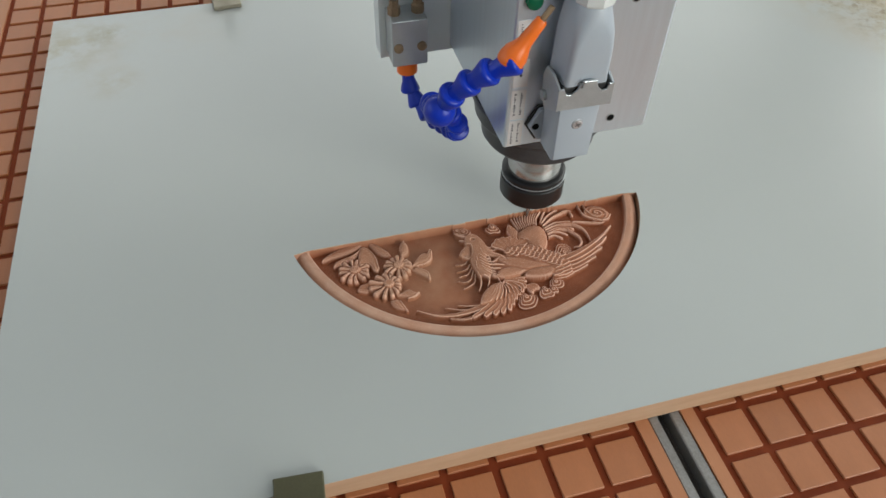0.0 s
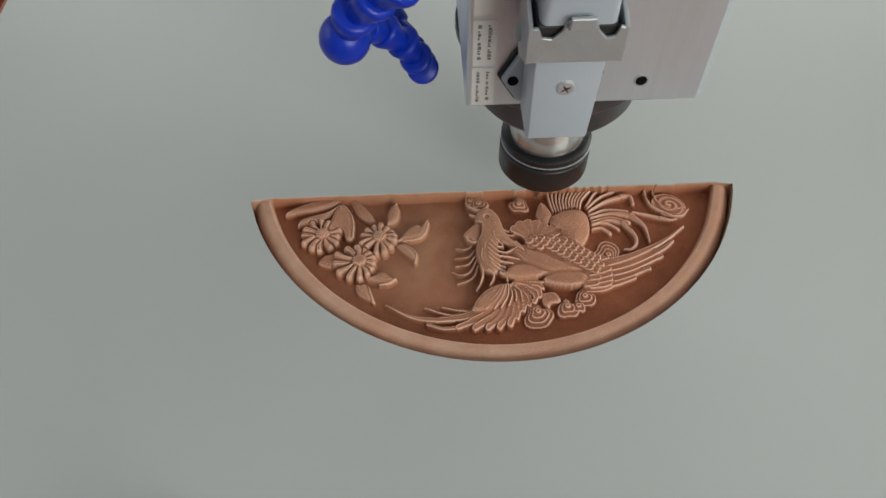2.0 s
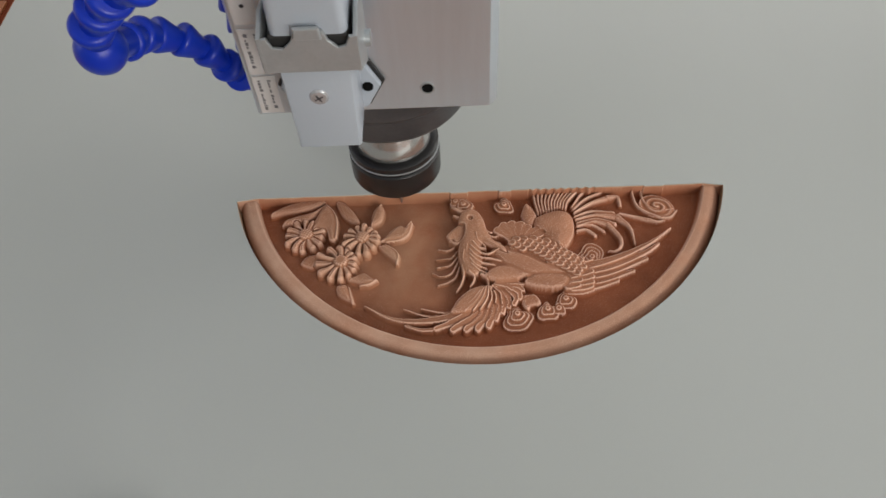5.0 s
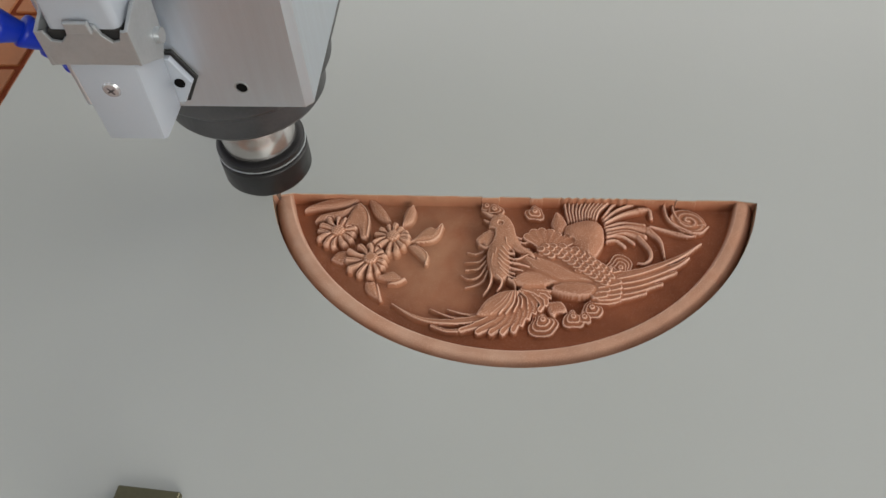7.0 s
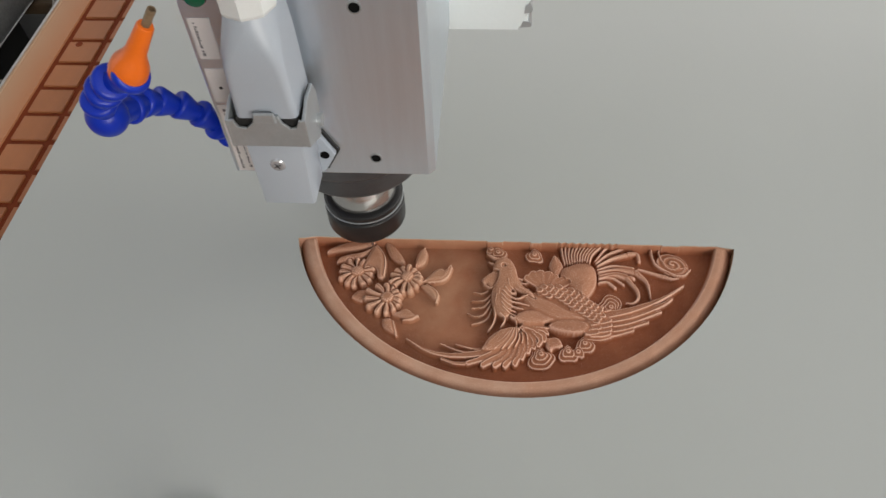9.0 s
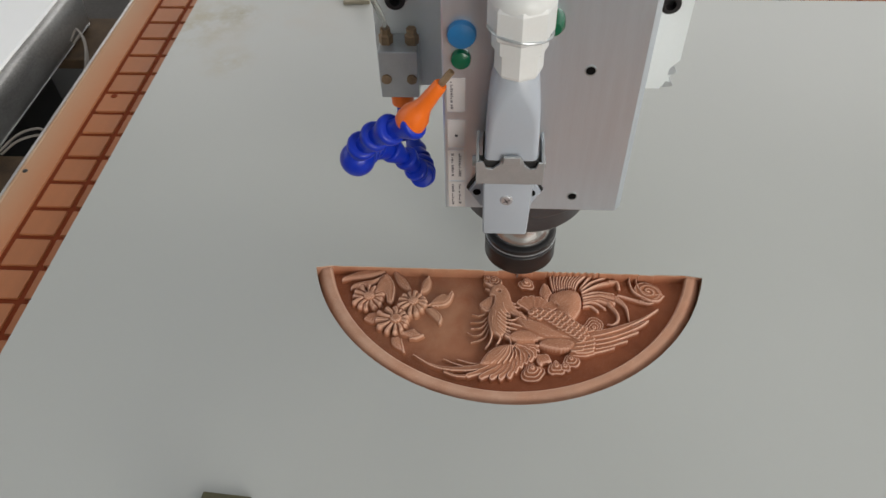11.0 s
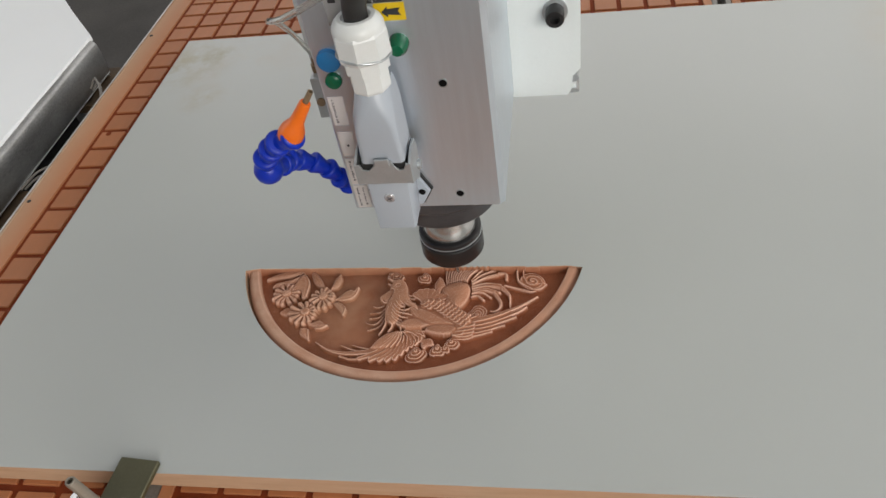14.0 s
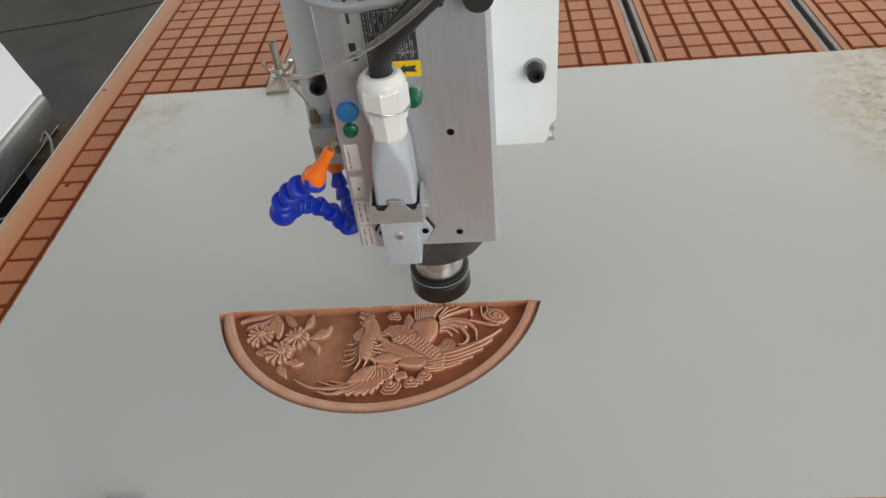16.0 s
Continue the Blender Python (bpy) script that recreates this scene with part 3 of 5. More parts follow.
PLUMES = [(5, 1.1, 2.1, 58, -14.2, 69.1, -6.9, 79.9, -2.7), (5, 2.1, 1.4, 79.9, -2.7, 85.5, -3, 86.5, -8.7), (4.6, 1.1, 1.8, 57.8, -17.3, 68.4, -13.5,
    81.3, -15), (4.8, 1.1, 2.5, 58.3, -19.4, 70.9, -16.5, 83.4, -18), (4.5, 2.5, 0.7, 83.4, -18, 89.8, -26.7, 90.9, -38.7), (4.4, 1.1, 1.8, 58.7, -22,
    70.6, -19.5, 81.1, -23.1)]
PLUMES_2 = [(4.6, 1.1, 2.1, 58.5, -24.5, 69.4, -21.3, 77, -23.2), (4.4, 2.1, 0.7, 77, -23.2, 82.6, -33.2, 82.5, -39.7, 78.7, -43.4, 74.8, -43.1),
    (4.2, 1.1, 1.4, 58.2, -27.5, 63.7, -26.9, 68.4, -31), (4.2, 1.1, 1.1, 58.6, -23.7, 67.4, -23.5, 74.1, -28.4), (4.6, 1.2, 1.4, 57.5, -11.6, 65.9,
    -3.4, 77, 2.2), (4.6, 1.2, 1.4, 57, -9.9, 63.4, 0.1, 70.3, 6.2)]
TAIL_FAN = [(4.6, 0.9, 1.2, 35.9, -13.4, 34.7, -4.6, 34.1, 5.4), (4.7, 0.9, 1.2, 37.6, -12.9, 36.7, -4.6, 37.2, 5.4), (4.8, 0.9, 1.2, 39.3, -12.5,
    38.8, -4.5, 40.3, 5.5), (4.9, 0.9, 1.2, 41, -12, 40.9, -4.5, 43.3, 5.6), (5, 0.9, 1.2, 42.7, -11.5, 42.9, -4.4, 46.4, 5.6), (5.1, 0.9, 1.2, 44.4,
    -11, 45, -4.4, 49.4, 5.7), (5.2, 0.9, 1.2, 46.1, -10.6, 47.1, -4.3, 52.5, 5.8), (5.3, 0.9, 1.2, 47.8, -10.1, 49.2, -4.3, 55.5, 5.8), (5.4, 0.9,
    1.2, 49.5, -9.6, 51.2, -4.2, 58.6, 5.9), (5.5, 0.9, 1.2, 51.1, -10.1, 53.3, -4.2, 61.6, 6), (5.6, 0.9, 1.2, 52.8, -10.6, 55.4, -4.1, 64.7, 6)]
COVERTS = [(5.4, 1.4, 2.8, 18.3, -39.7, 16.9, -32.3, 10.6, -26.5), (5.4, 1.4, 3.2, 19.2, -39.7, 18.8, -30.8, 14.4, -23.5), (5.4, 1.4, 3.2, 20.4,
    -39.6, 21.2, -30.3, 19.3, -22.5), (5.4, 1.4, 3.2, 21.7, -39.6, 23.7, -30.6, 24.4, -23.2), (5.4, 1.4, 2.8, 22.8, -39.6, 25.9, -31.6, 28.8, -25.2),
    (5.4, 1.4, 2.8, 23.8, -39.6, 27.9, -32.8, 32.7, -27.7), (5.4, 1.4, 2.5, 24.6, -39.5, 29.5, -34.1, 36, -30.1)]
CLOUDS = [(4.6, 6.4, -9.6, -4.2, 0.0, 1.0), (4.2, 4.6, -14.2, -1.4, -0.2, 0.3), (4.6, 6.2, 15.6, -5.6, -0.4, 2.2), (4.8, 8.2, 18.2, -84.2, -0.9, 0.4), (4.4, 4.6, 41.4, -81.4, -0.5, 2.0),
          (4.8, 6.9, 35.2, -81.6, -0.8, 1.3), (4.8, 7.2, 45.9, -75.2, -0.7, 0.9), (4.2, 8.2, 64.4, -47.0, 0.8, 2.6)]
ROCK = (2.6, 4.6, 2.2, 21.4, -72.5, 29, -71.5, 32.2, -77.2, 30, -79.2, 26.4, -79.6, 24.6, -82, 21.6, -79.4)
RIGHT_SCROLL = [(4.6, 1.1, 1.4, 95.6, 5.4, 95.3, -2.8, 97, -10.7, 102.4, -15.8, 110.3, -20.3), (4.4, 1.4, 0.4, 110.3, -20.3, 115.5, -19.3, 120.5,
    -13.6), (3.8, 1.1, 2.1, 85.4, -15.3, 95.3, -18.5, 101.8, -20.5), (3.6, 2.1, 0.4, 101.8, -20.5, 106.6, -22.1, 111.4, -21.6), (4.4, 0.9, 0.9, 100.9,
    5.5, 100.7, -3.5, 103.2, -10.5, 110.2, -14.3, 117.5, -13.3)]

TRUNK = (5.6, -39.5, 20, -35, 33, -30, 47, -33, 50, -46, 54, -57, 45, -61, 27, -62, 12, -62, 3, -55)


def curve_2d(path, steps=7):
    return [(p.x, p.y) for p in smooth_line([(a, b, 0) for a, b in zip(path[::2], path[1::2])], steps)]


def relief(parent):
    """The carved half disc: a height field made of mouldings, petals, leaves and feathers."""
    random.seed(7)
    step = 0.33
    xs = np.arange(-152, 152.1, step)
    ys = np.linspace((ARC_Y - ARC_R) * 1000 - 0.2, 3.0, 368)
    X, Y = np.meshgrid(xs, ys)
    base = GROUND * 1000
    Z = np.full_like(X, base)
    kind = np.zeros(X.shape, int)
    lift = 0.98

    def window(x0, x1, y0, y1):
        i0, i1 = np.searchsorted(ys, (y0, y1))
        j0, j1 = np.searchsorted(xs, (x0, x1))
        return slice(max(i0 - 1, 0), i1 + 1), slice(max(j0 - 1, 0), j1 + 1)

    def lay(sl, h, mask, label, melt=0.0, over=False):
        z = Z[sl]
        top = base + h * lift
        if melt:
            # run softly into the forms of the same body
            both = mask & (kind[sl] == label)
            blend = np.maximum(z, top) + np.maximum(melt - np.abs(z - top), 0) ** 2 / (4 * melt)
            z[both] = np.minimum(blend, -0.3)[both]
            mask = mask & ~both
        up = mask & ((top > z) | over)
        z[up] = top[up]
        kind[sl][mask & (h > 0.7)] = label

    def stroke(s, label, ridge=0.0, barbs=0.0, flat=0.55, fade=0.12, foot=0.14, leaf=False, melt=0.0, over=False):
        h, r0, r1, path = s[0], s[1], s[2], curve_2d(s[3:])
        px, py = np.array(path).T
        m = max(r0, r1) + 1
        sl = window(px.min() - m, px.max() + m, py.min() - m, py.max() + m)
        gx, gy = X[sl], Y[sl]
        best, where, side = np.full(gx.shape, 1e9), np.zeros(gx.shape), np.zeros(gx.shape)
        n = len(px) - 1
        for k in range(n):
            ax, ay, bx, by = px[k], py[k], px[k + 1], py[k + 1]
            dx, dy = bx - ax, by - ay
            ll = dx * dx + dy * dy + 1e-9
            t = np.clip(((gx - ax) * dx + (gy - ay) * dy) / ll, 0, 1)
            d = np.hypot(gx - ax - t * dx, gy - ay - t * dy)
            near = d < best
            best = np.where(near, d, best)
            where = np.where(near, (k + t) / n, where)
            side = np.where(near, ((gx - ax) * dy - (gy - ay) * dx) / math.sqrt(ll), side)
        r = r0 + (r1 - r0) * where
        if leaf:
            r = r0 * np.sin(math.pi * np.clip(where, 0, 1) ** 0.85) ** 0.75 * (1 + 0.12 * np.sign(side))
        mask = best < r
        q = np.clip(best / np.maximum(r, 1e-3), 0, 1)
        prof = np.clip(1 - q ** 2.4, 0, 1) ** flat
        hh = h * (foot + (1 - foot) * prof) * (1 - fade * where) * np.clip((1 - q) * 7, 0, 1) ** 0.6
        if ridge:
            hh = hh + ridge * np.exp(-((side / (0.16 * np.maximum(r, 0.3))) ** 2)) * (1 - q)
        if barbs:
            hh = hh + barbs * np.sin(2.2 * (where * np.hypot(np.diff(px), np.diff(py)).sum() * 1.6 + np.abs(side) * 1.5)) * (1 - q)
        lay(sl, hh, mask & (~np.bool_(over) | (q < 0.94)), label, melt, over)

    def lobe(h, r, cx, cy, label, rings=0.0, squash=1.0, turn=0.0, tip=0.0):
        sl = window(cx - r * 1.3, cx + r * 1.3, cy - r * 1.3, cy + r * 1.3)
        u, v = X[sl] - cx, Y[sl] - cy
        c, s = math.cos(turn), math.sin(turn)
        u, v = c * u + s * v, (c * v - s * u) / squash
        a, d = np.arctan2(v, u), np.hypot(u, v)
        rr = r * (1 + tip * np.abs(np.cos(2 * a + cx)))
        q = d / rr
        hh = h * (0.5 + 0.5 * np.sqrt(np.clip(1 - q ** 2, 0, 1)))
        if rings:
            hh = h * 0.74 + rings * np.cos(2 * math.pi * (q * 2.6 + a / (2 * math.pi))) * (1.1 - 0.6 * q) - 0.9 * q
        lay(sl, hh, q < 1, label)

    def cloud(c, label):
        """A curled cloud: a round knob with raised lines that nest round it and slip to one side."""
        h, r, cx, cy, slip, phase = c
        sl = window(cx - r * 1.4, cx + r * 1.4, cy - r * 1.4, cy + r * 1.4)
        u, v = X[sl] - cx, Y[sl] - cy
        wave = 1 + 0.13 * np.cos(3 * np.arctan2(v, u) + phase) + 0.06 * np.cos(5 * np.arctan2(v, u) - phase)
        hh, mask = np.full(u.shape, -9.0), np.zeros(u.shape, bool)
        for k in range(int((r - 1.6) / 2.1), -1, -1):
            # terrace k with a raised lip
            q = np.hypot(u, v - slip * k) / (wave if k else 1) - (1.7 + 2.1 * k)
            top = h * (0.98 - 0.17 * k) + 0.35 * np.exp(-((q + 0.45) / 0.4) ** 2) - 0.25 * np.clip(-q / 1.6, 0, 1) * (k > 0) - 0.5 * np.clip(1 + q / 0.35, 0, 1)
            hh, mask = np.where(q < 0, top, hh), mask | (q < 0)
        lay(sl, hh, mask, label)

    def form(s, label, lip=0.0, rough=0.0, over=True, soft=0):
        """A body with a closed outline, a vertical flank and a rounded shoulder."""
        he, ht, w = s[:3]
        path = curve_2d(tuple(s[3:]) + tuple(s[3:7]), 6)[3:-3]
        px, py = np.array(path).T
        sl = window(px.min() - 1, px.max() + 1, py.min() - 1, py.max() + 1)
        gx, gy = X[sl], Y[sl]
        d, inside = np.full(gx.shape, 1e9), np.zeros(gx.shape, bool)
        for k in range(len(px)):
            ax, ay, bx, by = px[k - 1], py[k - 1], px[k], py[k]
            dx, dy = bx - ax, by - ay
            t = np.clip(((gx - ax) * dx + (gy - ay) * dy) / (dx * dx + dy * dy + 1e-9), 0, 1)
            d = np.minimum(d, np.hypot(gx - ax - t * dx, gy - ay - t * dy))
            if ay != by:
                inside ^= ((ay > gy) != (by > gy)) & (gx < ax + (gy - ay) * dx / dy)
        q = np.clip(d / w, 0, 1)
        hh = he + (ht - he) * np.sqrt(1 - (1 - q) ** 2) - (0.6 if he < 1.5 else 0.07) * he * np.clip(1 - d / 0.9, 0, 1) ** 2
        hh = hh + lip * np.exp(-((d - 0.7) / 0.5) ** 2) + rough * np.sin(gx * 1.7 + 2 * np.sin(gy * 0.9)) * np.sin(gy * 2.1)
        lay(sl, hh, inside, label, over=over)
        # joints that the sander has rounded over
        z, band = Z[sl], (d < 1.5) & (kind[sl] == label)
        for _ in range(soft):
            mean = z.copy()
            mean[1:-1, 1:-1] = 0.25 * (z[:-2, 1:-1] + z[2:, 1:-1] + z[1:-1, :-2] + z[1:-1, 2:])
            z[band] = mean[band]

    def feather(s, label, tilt=0.5, lip=0.45, over=True, barbs=0.05):
        """A long feather: a flat vane that tilts to one side, with a raised edge and a round tip."""
        h, r0, r1, path = s[0], s[1], s[2], curve_2d(s[3:])
        px, py = np.array(path).T
        m = max(r0, r1) + 1
        sl = window(px.min() - m, px.max() + m, py.min() - m, py.max() + m)
        gx, gy = X[sl], Y[sl]
        best, where, side = np.full(gx.shape, 1e9), np.zeros(gx.shape), np.zeros(gx.shape)
        n = len(px) - 1
        for k in range(n):
            ax, ay, bx, by = px[k], py[k], px[k + 1], py[k + 1]
            dx, dy = bx - ax, by - ay
            ll = dx * dx + dy * dy + 1e-9
            t = np.clip(((gx - ax) * dx + (gy - ay) * dy) / ll, 0, 1)
            dd = np.hypot(gx - ax - t * dx, gy - ay - t * dy)
            near = dd < best
            best = np.where(near, dd, best)
            where = np.where(near, (k + t) / n, where)
            side = np.where(near, ((gx - ax) * dy - (gy - ay) * dx) / math.sqrt(ll), side)
        r = np.maximum(r0 + (r1 - r0) * where, 0.25)
        q = best / r
        hh = h + tilt * side / r + lip * np.exp(-(((q - 0.86) * r) / 0.42) ** 2) - 0.55 * np.clip((q - 0.93) / 0.07, 0, 1)
        hh = hh + barbs * np.sin(5.0 * (where * 20 + np.abs(side)))
        lay(sl, hh, q < 1, label, over=over)

    def daisy(cx, cy, disc, petal, count, label, turn, h, lean=0.0, toward=math.pi, width=2.6):
        order = list(range(count))
        random.shuffle(order)
        for k in order:
            a = turn + 2 * math.pi * (k + random.uniform(-0.16, 0.16)) / count
            long = petal * (1 + lean * math.cos(a - toward)) * random.uniform(0.92, 1.06)
            w = width * random.uniform(0.86, 1.12)
            c, s = math.cos(a), math.sin(a) * 0.96
            bend = random.uniform(-0.9, 0.9)
            end = max(long - w, disc + 0.6)
            mid = (disc + end) * 0.5
            stroke((h * random.uniform(0.82, 1.0), w * 0.66, w, cx + disc * 0.75 * c, cy + disc * 0.75 * s, cx + mid * c - bend * s, cy + mid * s + bend * c,
                    cx + end * c, cy + end * s), label, ridge=random.choice((0.0, -0.2, -0.5)), flat=0.5, foot=0.0, fade=-0.05, over=True)
        sl = window(cx - disc, cx + disc, cy - disc, cy + disc)
        q = np.hypot(X[sl] - cx, (Y[sl] - cy) * 1.05) / disc
        hh = (h + 1.3) * (0.74 + 0.26 * np.sqrt(np.clip(1 - q ** 2, 0, 1))) + 0.55 * np.sin(X[sl] * 2.9 + Y[sl]) * np.sin(Y[sl] * 3.1 - X[sl])
        lay(sl, hh, q < 1, label, over=True)

    def scales():
        """Overlapping scales over the shoulder, each lying over the next one towards the tail."""
        spots = []
        for i in range(12):
            for j in range(-4, 7):
                x = 18.5 + 2.85 * i + 2.15 * j + (0.3 if j % 2 else -0.3)
                y = -36.4 - 2.25 * i + 2.35 * j
                top = -31.5 - 0.012 * (x - 24) ** 2 - 0.12 * abs(x - 24)
                low = -37.5 - 0.72 * (x - 19)
                if low < y < top and x < 57:
                    spots.append((x, y))
        for x, y in sorted(spots, key=lambda p: -p[0] + 0.4 * p[1]):
            a = -0.45 - 0.010 * (x - 20)
            r = 2.25
            sl = window(x - r - 1.5, x + r + 1.5, y - r - 1.5, y + r + 1.5)
            u = (X[sl] - x) * math.cos(a) + (Y[sl] - y) * math.sin(a)
            v = (Y[sl] - y) * math.cos(a) - (X[sl] - x) * math.sin(a)
            q = np.hypot(u * max(0.86 - 0.012 * (x - 18), 0.5), v) / r
            hh = 6.3 + 0.55 * u / r + 0.6 * np.clip((q - 0.62) / 0.3, 0, 1) * (u > -0.3 * r) - 1.2 * np.clip((q - 0.92) / 0.08, 0, 1)
            lay(sl, hh, (q < 1) & (u > -1.0 * r), 6, over=True)

    # ground texture left by the cutter
    Z += 0.05 * np.sin(Y * 7.0) + 0.10 * np.sin(X * 0.11 + 1.2 * np.sin(Y * 0.13))
    for k, s in enumerate(LEAF_FORMS_3 + LEAF_FORMS_2[:2] + LEAF_FORMS_2[3:] + LEAF_FORMS):
        form((1.0, s[1] + 0.8) + s[2:], 30 + k, lip=0.12)
    daisy(-104.9, -25.2, 4.2, 13.6, 13, 1, 0.25, 6.6, 0.10, 3.4)
    form(LEAF_FORMS_2[2], 40, lip=0.15)
    daisy(-70.5, -28.9, 4.1, 12.6, 13, 2, 0.1, 7.2, 0.16, 3.9)
    daisy(-82.2, -46.6, 4.2, 13.4, 13, 3, 0.3, 7.9, 0.26, 3.3)
    for s, piece in zip(CURLS, (36, 36, 37, 38, 33, 35, 40)):
        stroke(s, piece, foot=0.6, fade=0)
    # clouds and scrolls
    for piece, c in enumerate(CLOUDS, 20 - len(CLOUDS) + 7):
        cloud(c, piece)
    form(ROCK, 26)
    lobe(5.6, 11.0, 108.5, -11.0, 27, rings=0.6, squash=0.82, turn=-0.5)
    for s, piece in zip(RIGHT_SCROLL, (28, 28, 29, 29, 28)):
        stroke(s, piece)
    # the bird, from the far plumes to the near feathers
    for s in TAIL_FAN + PLUMES + PLUMES_2:
        stroke(s, 6, flat=0.5, foot=0.25)
    # the trunk of the bird, on which wings and feathers lie
    form((2.6, 4.9, 6, *TRUNK), 6)
    for s in FORMS[:2]:
        form((3.6,) + s[1:], 6, rough=0.05)
    for s in COVERTS:
        feather(s, 6, tilt=0.3, lip=0.25)
    for s in EAST_FEATHERS:
        feather(s, 6, tilt=0.55, lip=0.4)
    for s in EAST_COVERTS + EAST_PLUMES:
        feather(s, 6, tilt=0.4, lip=0.4)
    form((5.6,) + FORMS[2][1:], 6, rough=0.03, soft=10)
    scales()
    form((5.2,) + FORMS_2[1][1:], 6, rough=0.04, soft=6)
    for s in WEST_PRIMARIES:
        feather(s, 6, tilt=-0.4, lip=0.4)
    for s in WEST_RUFFLE:
        feather(s, 6, tilt=0.3, lip=0.4)
    for s in WEST_FEATHERS[::-1]:
        feather(s, 6, tilt=0.5, lip=0.5)
    form(FORMS_2[2], 6, rough=0.07)
    for s in WEST_QUILLS:
        stroke((s[0] + 0.9,) + s[1:], 6, foot=0.75, fade=0.1)
    form((5.2,) + FORMS_2[0][1:], 6, rough=0.03, soft=7)
    for s in HACKLE:
        stroke((s[0] * 0.82, s[1] * 0.52, s[2] * 0.75) + s[3:], 6, fade=0.1, foot=0.1)
    for s in FORMS_3:
        form(s, 6, rough=0.05)
    for s in BEAK:
        stroke(s, 6, flat=0.5, fade=0, foot=0.4)
    for s in NECK_LINES + NECK_LINES_2:
        stroke((s[0] + 0.55,) + s[1:], 6, fade=0.2, foot=0.6)
    # the eye
    for cx, cy, r, d in ((-5.6, -17.9, 2.4, 0.6), (-5.6, -17.9, 1.9, -2.6), (-5.6, -17.9, 0.9, 1.5)):
        sl = window(cx - r, cx + r, cy - r, cy + r)
        q = np.hypot(X[sl] - cx, Y[sl] - cy) / r
        Z[sl] += np.where(q < 1, d * (1 - q * q), 0)
    # the point of the cutter softens every arris a little
    for _ in range(2):
        Z[1:-1, 1:-1] = 0.5 * Z[1:-1, 1:-1] + 0.125 * (Z[:-2, 1:-1] + Z[2:, 1:-1] + Z[1:-1, :-2] + Z[1:-1, 2:])

    # fibres torn by the cutter
    Z += np.random.default_rng(3).normal(0, 1, Z.shape) * np.where(kind > 0, 0.045, 0.018)

    # moulding round the rim
    rad = np.hypot(X, Y - ARC_Y * 1000)
    e = ARC_R * 1000 - rad
    inner = np.clip((e - 10.6) / 2.25, 0, 1)
    swell = np.clip((e - 0.2) / 8.2, 0, 1)
    rim = -10.4 + 8.65 * (1 - (1 - swell) ** 2.6) - (base * -1 - 1.75) * (1 - np.sqrt(1 - np.minimum(inner, 0.999) ** 2.2))
    Z = np.where(e < 12.85, np.maximum(rim + np.random.default_rng(5).normal(0, 0.04, Z.shape), np.where(kind > 0, Z, -99)), Z)
    kind[e < 12.6] = 9
    # walls left by the round-nosed cutter at the unfinished edge
    edge = CUT_Y(X / 1000) * 1000
    up = np.clip((Y - edge + 1.9) / 1.9, 0, 1)
    Z = np.where(up > 0, np.maximum(Z, base + (-0.9 - base) * up ** 2.6 - 0.0), Z)
    Z = np.minimum(Z, -0.35)
    inside = (e >= 0) & (Y <= edge + 0.3)

    X, Y, Z = X / 1000, Y / 1000, Z / 1000
    names = {0: ("carved_ground", "smooth cut-back background"), 1: ("carved_daisy", "carved daisy with ribbed petals"), 2: ("carved_daisy", "carved daisy with ribbed petals"),
             3: ("carved_daisy", "carved daisy with ribbed petals"), 6: ("carved_bird", "carved long-tailed bird with spread wings"),
             **{k: ("carved_scroll", "") for k in range(19, 30)}, **{k: ("carved_leaf", "") for k in range(30, 48)}, 9: ("carved_rim", "rounded raised rim moulding")}
    cell = kind[:-1, :-1]
    ok = inside[:-1, :-1] & inside[1:, :-1] & inside[:-1, 1:] & inside[1:, 1:]
    wide = X.shape[1]
    number = np.arange(X.size).reshape(X.shape)
    flat_v = np.stack([X.ravel(), Y.ravel(), Z.ravel()], 1)
    # each carved flower, leaf and scroll by itself; crumbs join the ground
    pieces = []
    for label, (name, words) in names.items():
        left = ok & (cell == label)
        if label in (0, 6, 9):
            pieces.append((name, words, left))
            continue
        while left.any():
            one = np.zeros_like(left)
            one[np.unravel_index(np.argmax(left), left.shape)] = True
            while True:
                grown = one.copy()
                grown[1:] |= one[:-1]
                grown[:-1] |= one[1:]
                grown[:, 1:] |= one[:, :-1]
                grown[:, :-1] |= one[:, 1:]
                grown &= left
                if grown.sum() == one.sum():
                    break
                one = grown
            left &= ~one
            if one.sum() > 150:
                pieces.append((name, words, one))
            else:
                pieces[0][2][one] = True
    for name, words, pick in pieces:
        i = number[:-1, :-1][pick]
        if not len(i):
            continue
        quads = np.stack([i, i + 1, i + 1 + wide, i + wide], 1)
        used, inv = np.unique(quads, return_inverse=True)
        me = bpy.data.meshes.new(name)
        me.from_pydata(flat_v[used].tolist(), [], inv.reshape(-1, 4).tolist())
        for p in me.polygons:
            p.use_smooth = True
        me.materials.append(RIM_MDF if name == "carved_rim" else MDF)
        ob = new(name, me)
        ob.parent = parent
        if words:
            tagged(ob, words)


relief(the_board)

# ---- the vacuum table ----
TABLE_Z = -0.0197
PITCH_Y, ROW_Y = 0.0352, 0.2532
PANELS = [(-0.4258, 0.0367), (-0.1481, 0.0340), (0.1060, 0.0334), (0.3555, 0.0329), (0.6025, 0.0329), (0.8500, 0.0329)]
TABLE_Y = (-0.46, 1.75)


